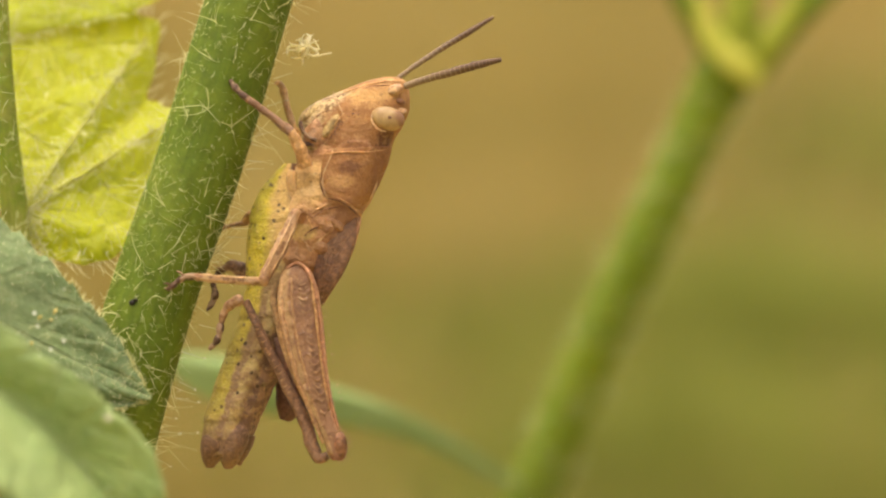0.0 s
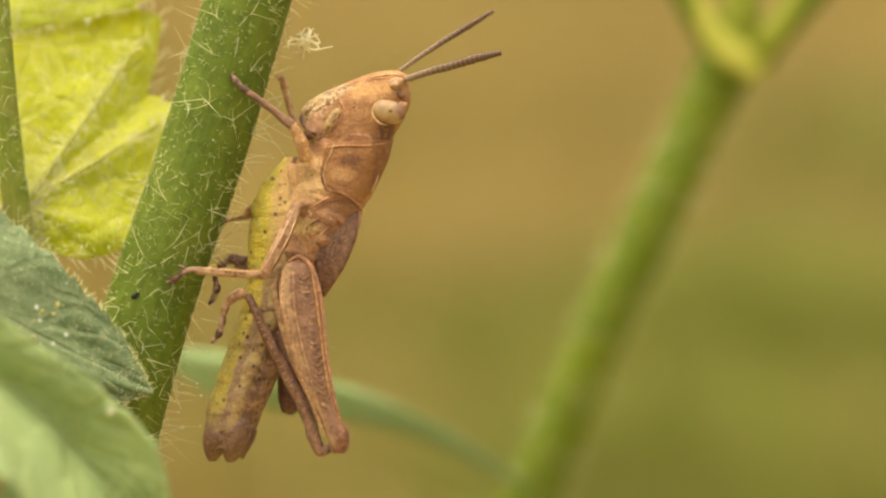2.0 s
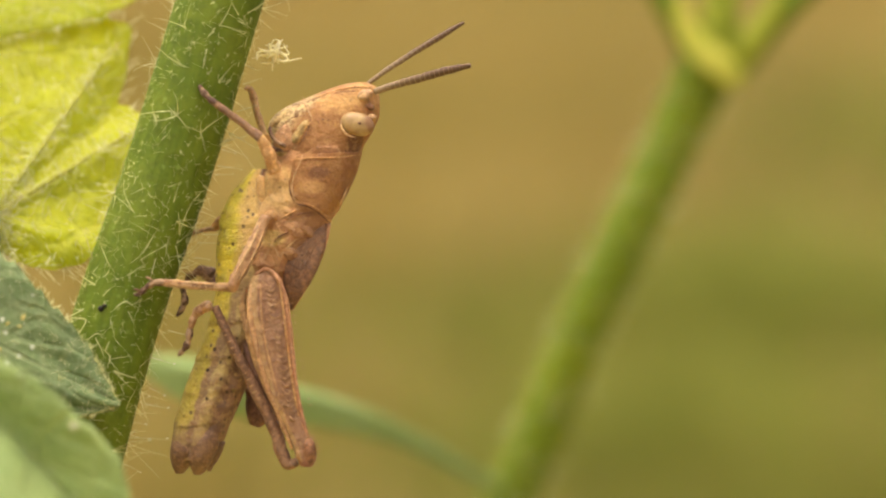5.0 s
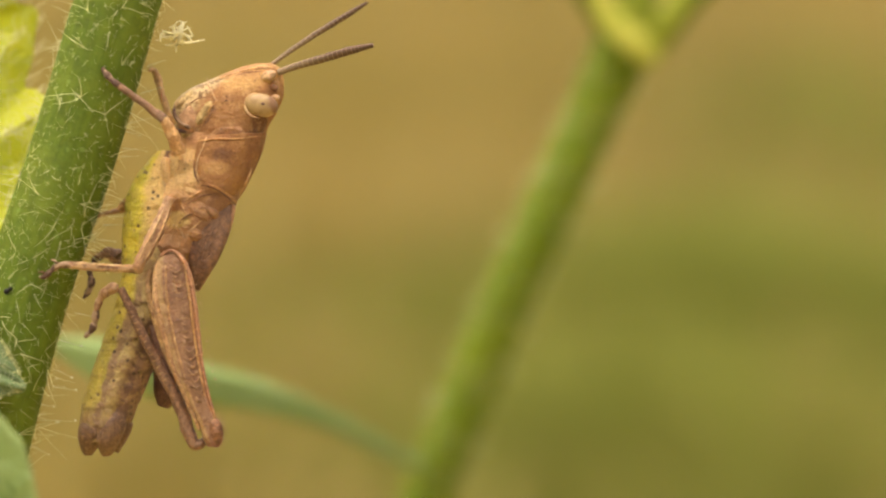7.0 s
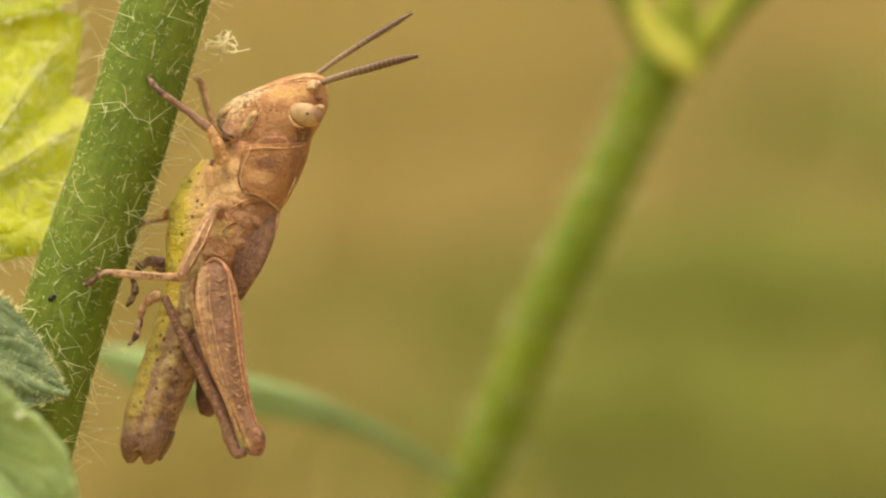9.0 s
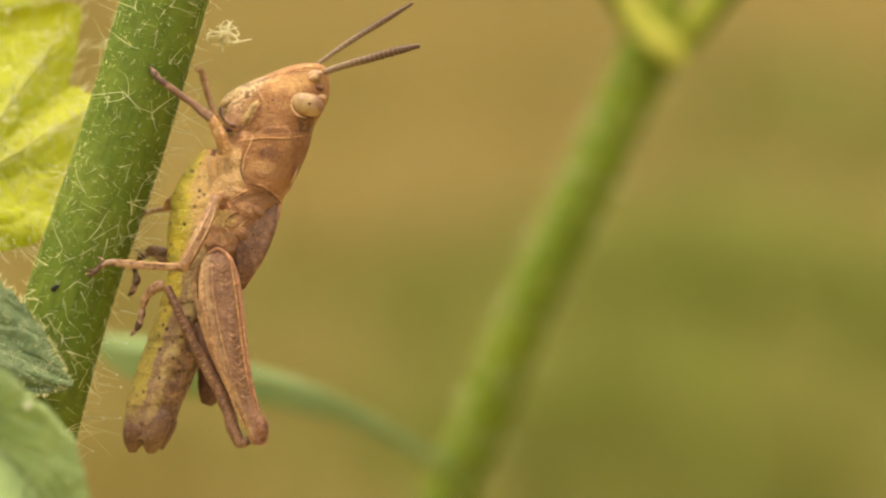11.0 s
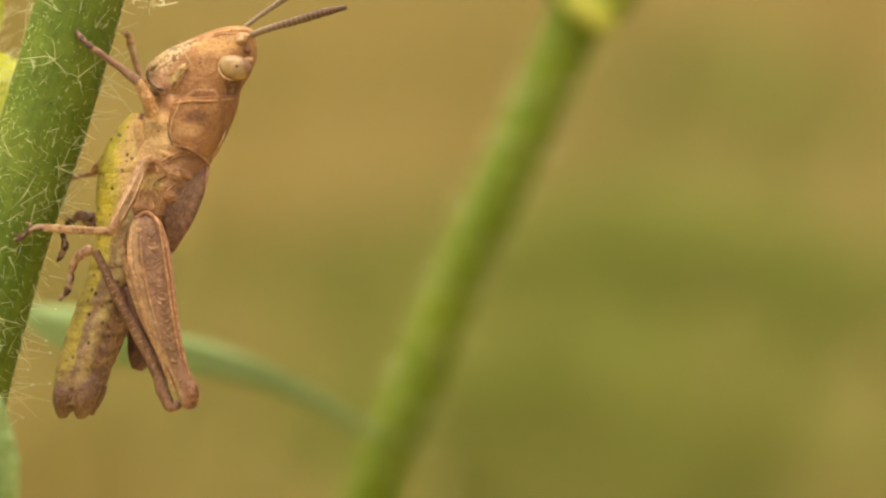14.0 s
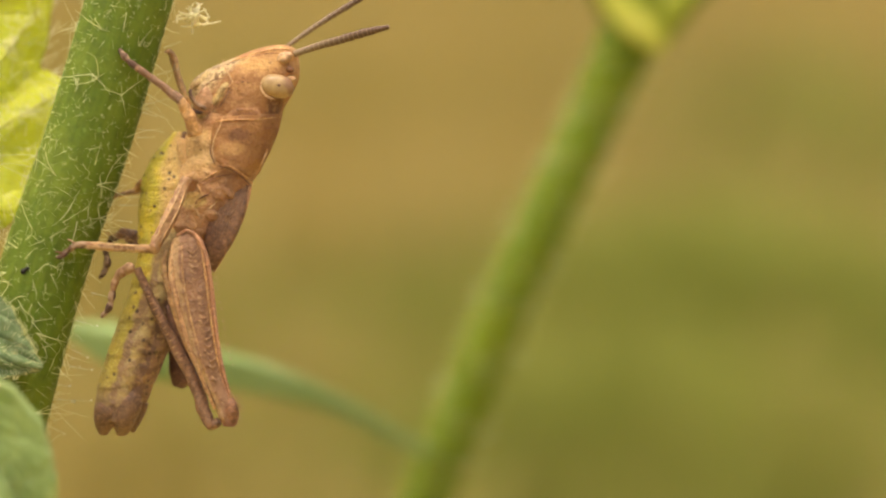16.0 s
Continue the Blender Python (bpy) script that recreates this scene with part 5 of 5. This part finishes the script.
    part("toe", s3, MOTTLED, femur, "mottled brown toe")
    hs = Shape()
    for _ in range(46):
        hair(hs, Vector((-8.634, 109.72, -0.964)).lerp(Vector((-6.294, 109.72, -1.101)), rng.random()), (rng.gauss(-0.3, 0.6), rng.gauss(-0.3, 0.4), rng.choice((-1, 1)) * 0.8), rng.uniform(0.12, 0.3), 0.009, 0.2, rng, 2)
    for _ in range(40):
        hair(hs, Vector((-6.829, 109.79, 5.255)).lerp(Vector((-5.294, 109.79, 4.113)), rng.random()), (rng.gauss(-0.3, 0.6), rng.gauss(-0.3, 0.4), rng.choice((-1, 1)) * 0.8), rng.uniform(0.1, 0.28), 0.009, 0.2, rng, 2)
    part("leg_hairs", hs, PALE, ob, kind="stuff")

    # jumping leg, far side: the thigh's shade is put into its dark colour
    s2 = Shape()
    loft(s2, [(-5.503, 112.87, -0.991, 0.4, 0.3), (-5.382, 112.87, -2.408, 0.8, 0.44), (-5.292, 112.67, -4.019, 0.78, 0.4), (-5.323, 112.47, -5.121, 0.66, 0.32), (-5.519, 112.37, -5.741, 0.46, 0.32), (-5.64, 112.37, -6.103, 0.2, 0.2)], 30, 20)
    far = part("jumping_leg", s2, SHADE, ob, "far hind thigh with its shade painted in")
    s3 = Shape()
    chain(s3, [(-7.056, 112.47, -1.109), (-7.218, 112.47, -0.786), (-7.477, 112.42, -0.584), (-7.775, 112.37, -0.665)], [0.26, 0.25, 0.2, 0.13], 3, 0.25, 12)
    part("shin", s3, SHIN, far)
    s3 = Shape()
    chain(s3, [(-7.735, 112.37, -0.665), (-8.01, 112.27, -0.865), (-8.164, 112.17, -1.186), (-8.096, 112.07, -1.587), (-8.197, 112.07, -1.909), (-8.39, 111.97, -2.188)], [0.13, 0.1, 0.09, 0.12, 0.11, 0.06], 4, 0.4)
    part("foot", s3, MOTTLED, far)
    hs = Shape()
    for _ in range(60):
        p = Vector((-8.116, 112.07, -0.583)).lerp(Vector((-7.112, 112.07, -0.904)), rng.random())
        hair(hs, p, (rng.gauss(-0.2, 0.7), rng.gauss(-0.3, 0.4), rng.gauss(0.2, 0.8)), rng.uniform(0.15, 0.4), 0.01, 0.2, rng, 2)
    part("spines", hs, PALE, far, kind="stuff")


def thorax_material():
    n = Nodes("thorax_cuticle", 0.48, 0.33)
    n.flesh(0.12, 0.00012)
    fine, middle, big = n.noise(9500, 4, 0.7), n.noise(2500, 3, 0.6), n.noise(800, 3)
    c = n.mix(n.step(big, 0.36, 0.64), (0.403, 0.188, 0.0732), (0.512, 0.265, 0.104))
    c = n.mix(n.math("MULTIPLY", n.step(middle, 0.46, 0.62), 0.4), c, (0.244, 0.106, 0.0439))
    c = n.mix(n.math("MULTIPLY", n.spot((-3.410, 110.60, 0.317), (1.0, 1.5, 1.2), 0.6), 0.6), c, (0.281, 0.127, 0.061))
    c = n.mix(n.math("MULTIPLY", n.spot((-4.730, 110.40, 2.355), (0.8, 1.2, 0.95), 0.6, (0.6, 1.2)), 0.9), c, (0.68, 0.42, 0.155))
    c = n.mix(n.math("MULTIPLY", n.spot((-5.333, 110.60, 2.201), (0.34, 1.2, 1.5), 0.5, (0.5, 1.3)), 0.8), c, (0.68, 0.415, 0.155))
    c = n.mix(n.math("MULTIPLY", n.spot((-4.928, 110.40, 0.574), (0.5, 1.0, 0.3), 0.8), 0.6), c, (0.61, 0.435, 0.122))
    c = n.mix(n.math("MULTIPLY", n.step(fine, 0.48, 0.6), 0.28), c, (0.268, 0.112, 0.0464))
    pits = n.math("MULTIPLY", n.math("SUBTRACT", 1.0, n.step(n.cells(4200), 0.12, 0.24)), n.step(n.noise(1300, 2), 0.49, 0.58))
    c = n.mix(n.math("MULTIPLY", pits, 0.7), c, (0.159, 0.0706, 0.0305))
    c = n.mix(n.math("MULTIPLY", n.step(n.noise(5200, 3, 0.6), 0.53, 0.62), 0.22), c, (0.732, 0.424, 0.183))
    n.bump(n.math("ADD", fine, n.math("MULTIPLY", middle, 2.4)), 0.9, 0.00009)
    return n.done(c)


def femur_material():
    """The thigh: a pale yellowish lower face, a brown herringbone field, a pinkish upper edge and a reddish knee."""
    n = Nodes("thigh_cuticle", 0.48, 0.33)
    n.flesh(0.12, 0.00012)
    u, v, _ = n.split(n.uv)
    fine, middle = n.noise(9500, 4, 0.7), n.noise(2800, 3, 0.6)
    uu = n.math("ADD", u, n.math("MULTIPLY", n.math("SUBTRACT", n.noise(1500, 3), 0.5), 0.05))
    c = n.mix(n.step(middle, 0.42, 0.62), (0.322, 0.167, 0.0828), (0.218, 0.108, 0.0529))
    pale = n.mix(n.step(middle, 0.42, 0.66), (0.483, 0.297, 0.127), (0.368, 0.205, 0.0897))
    c = n.mix(n.math("SUBTRACT", 1.0, n.step(uu, 0.425, 0.455)), c, pale)
    c = n.mix(n.step(uu, 0.60, 0.64), c, (0.471, 0.232, 0.113))
    c = n.mix(n.math("MULTIPLY", n.step(v, 0.84, 0.97), 0.9), c, (0.299, 0.124, 0.0644))
    c = n.mix(n.math("MULTIPLY", n.step(fine, 0.47, 0.6), 0.42), c, (0.218, 0.0968, 0.046))
    c = n.mix(n.math("MULTIPLY", n.step(n.noise(5200, 3, 0.6), 0.53, 0.62), 0.25), c, (0.552, 0.324, 0.161))
    n.bump(n.math("ADD", fine, n.math("MULTIPLY", middle, 2.0)), 0.9, 0.00008)
    return n.done(c)


def spotted_material():
    """Fore and middle legs: pinkish tan with brown dashes."""
    n = Nodes("spotted_cuticle", 0.5, 0.3)
    n.flesh(0.12, 0.00012)
    fine, big = n.noise(9000, 4, 0.7), n.noise(1200, 3)
    c = n.mix(n.step(big, 0.4, 0.6), (0.418, 0.231, 0.108), (0.572, 0.352, 0.176))
    c = n.mix(n.math("MULTIPLY", n.step(n.noise(4200, 3, 0.65), 0.48, 0.58), 0.75), c, (0.231, 0.108, 0.0495))
    c = n.mix(n.math("MULTIPLY", n.step(fine, 0.5, 0.65), 0.35), c, (0.264, 0.127, 0.0572))
    n.bump(fine, 0.7, 0.00005)
    return n.done(c)


SPOTTED = spotted_material()
THORAX, FEMUR = thorax_material(), femur_material()
FORE = cuticle("fore_cuticle", (0.627, 0.403, 0.19), (0.515, 0.302, 0.134), (0.302, 0.151, 0.0672), 0.5)
KEEL = cuticle("keel_cuticle", (0.515, 0.3, 0.129), (0.403, 0.211, 0.0896), (0.213, 0.0949, 0.0426), 0.5)
# darkened cuticle that carries shade in its colour, for far and inner thigh
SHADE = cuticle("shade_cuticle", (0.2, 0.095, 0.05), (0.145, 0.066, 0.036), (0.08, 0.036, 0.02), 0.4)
LIMB = cuticle("limb_cuticle", (0.414, 0.235, 0.11), (0.314, 0.168, 0.0762), (0.179, 0.084, 0.0403), 0.6, 7000)
grasshopper()
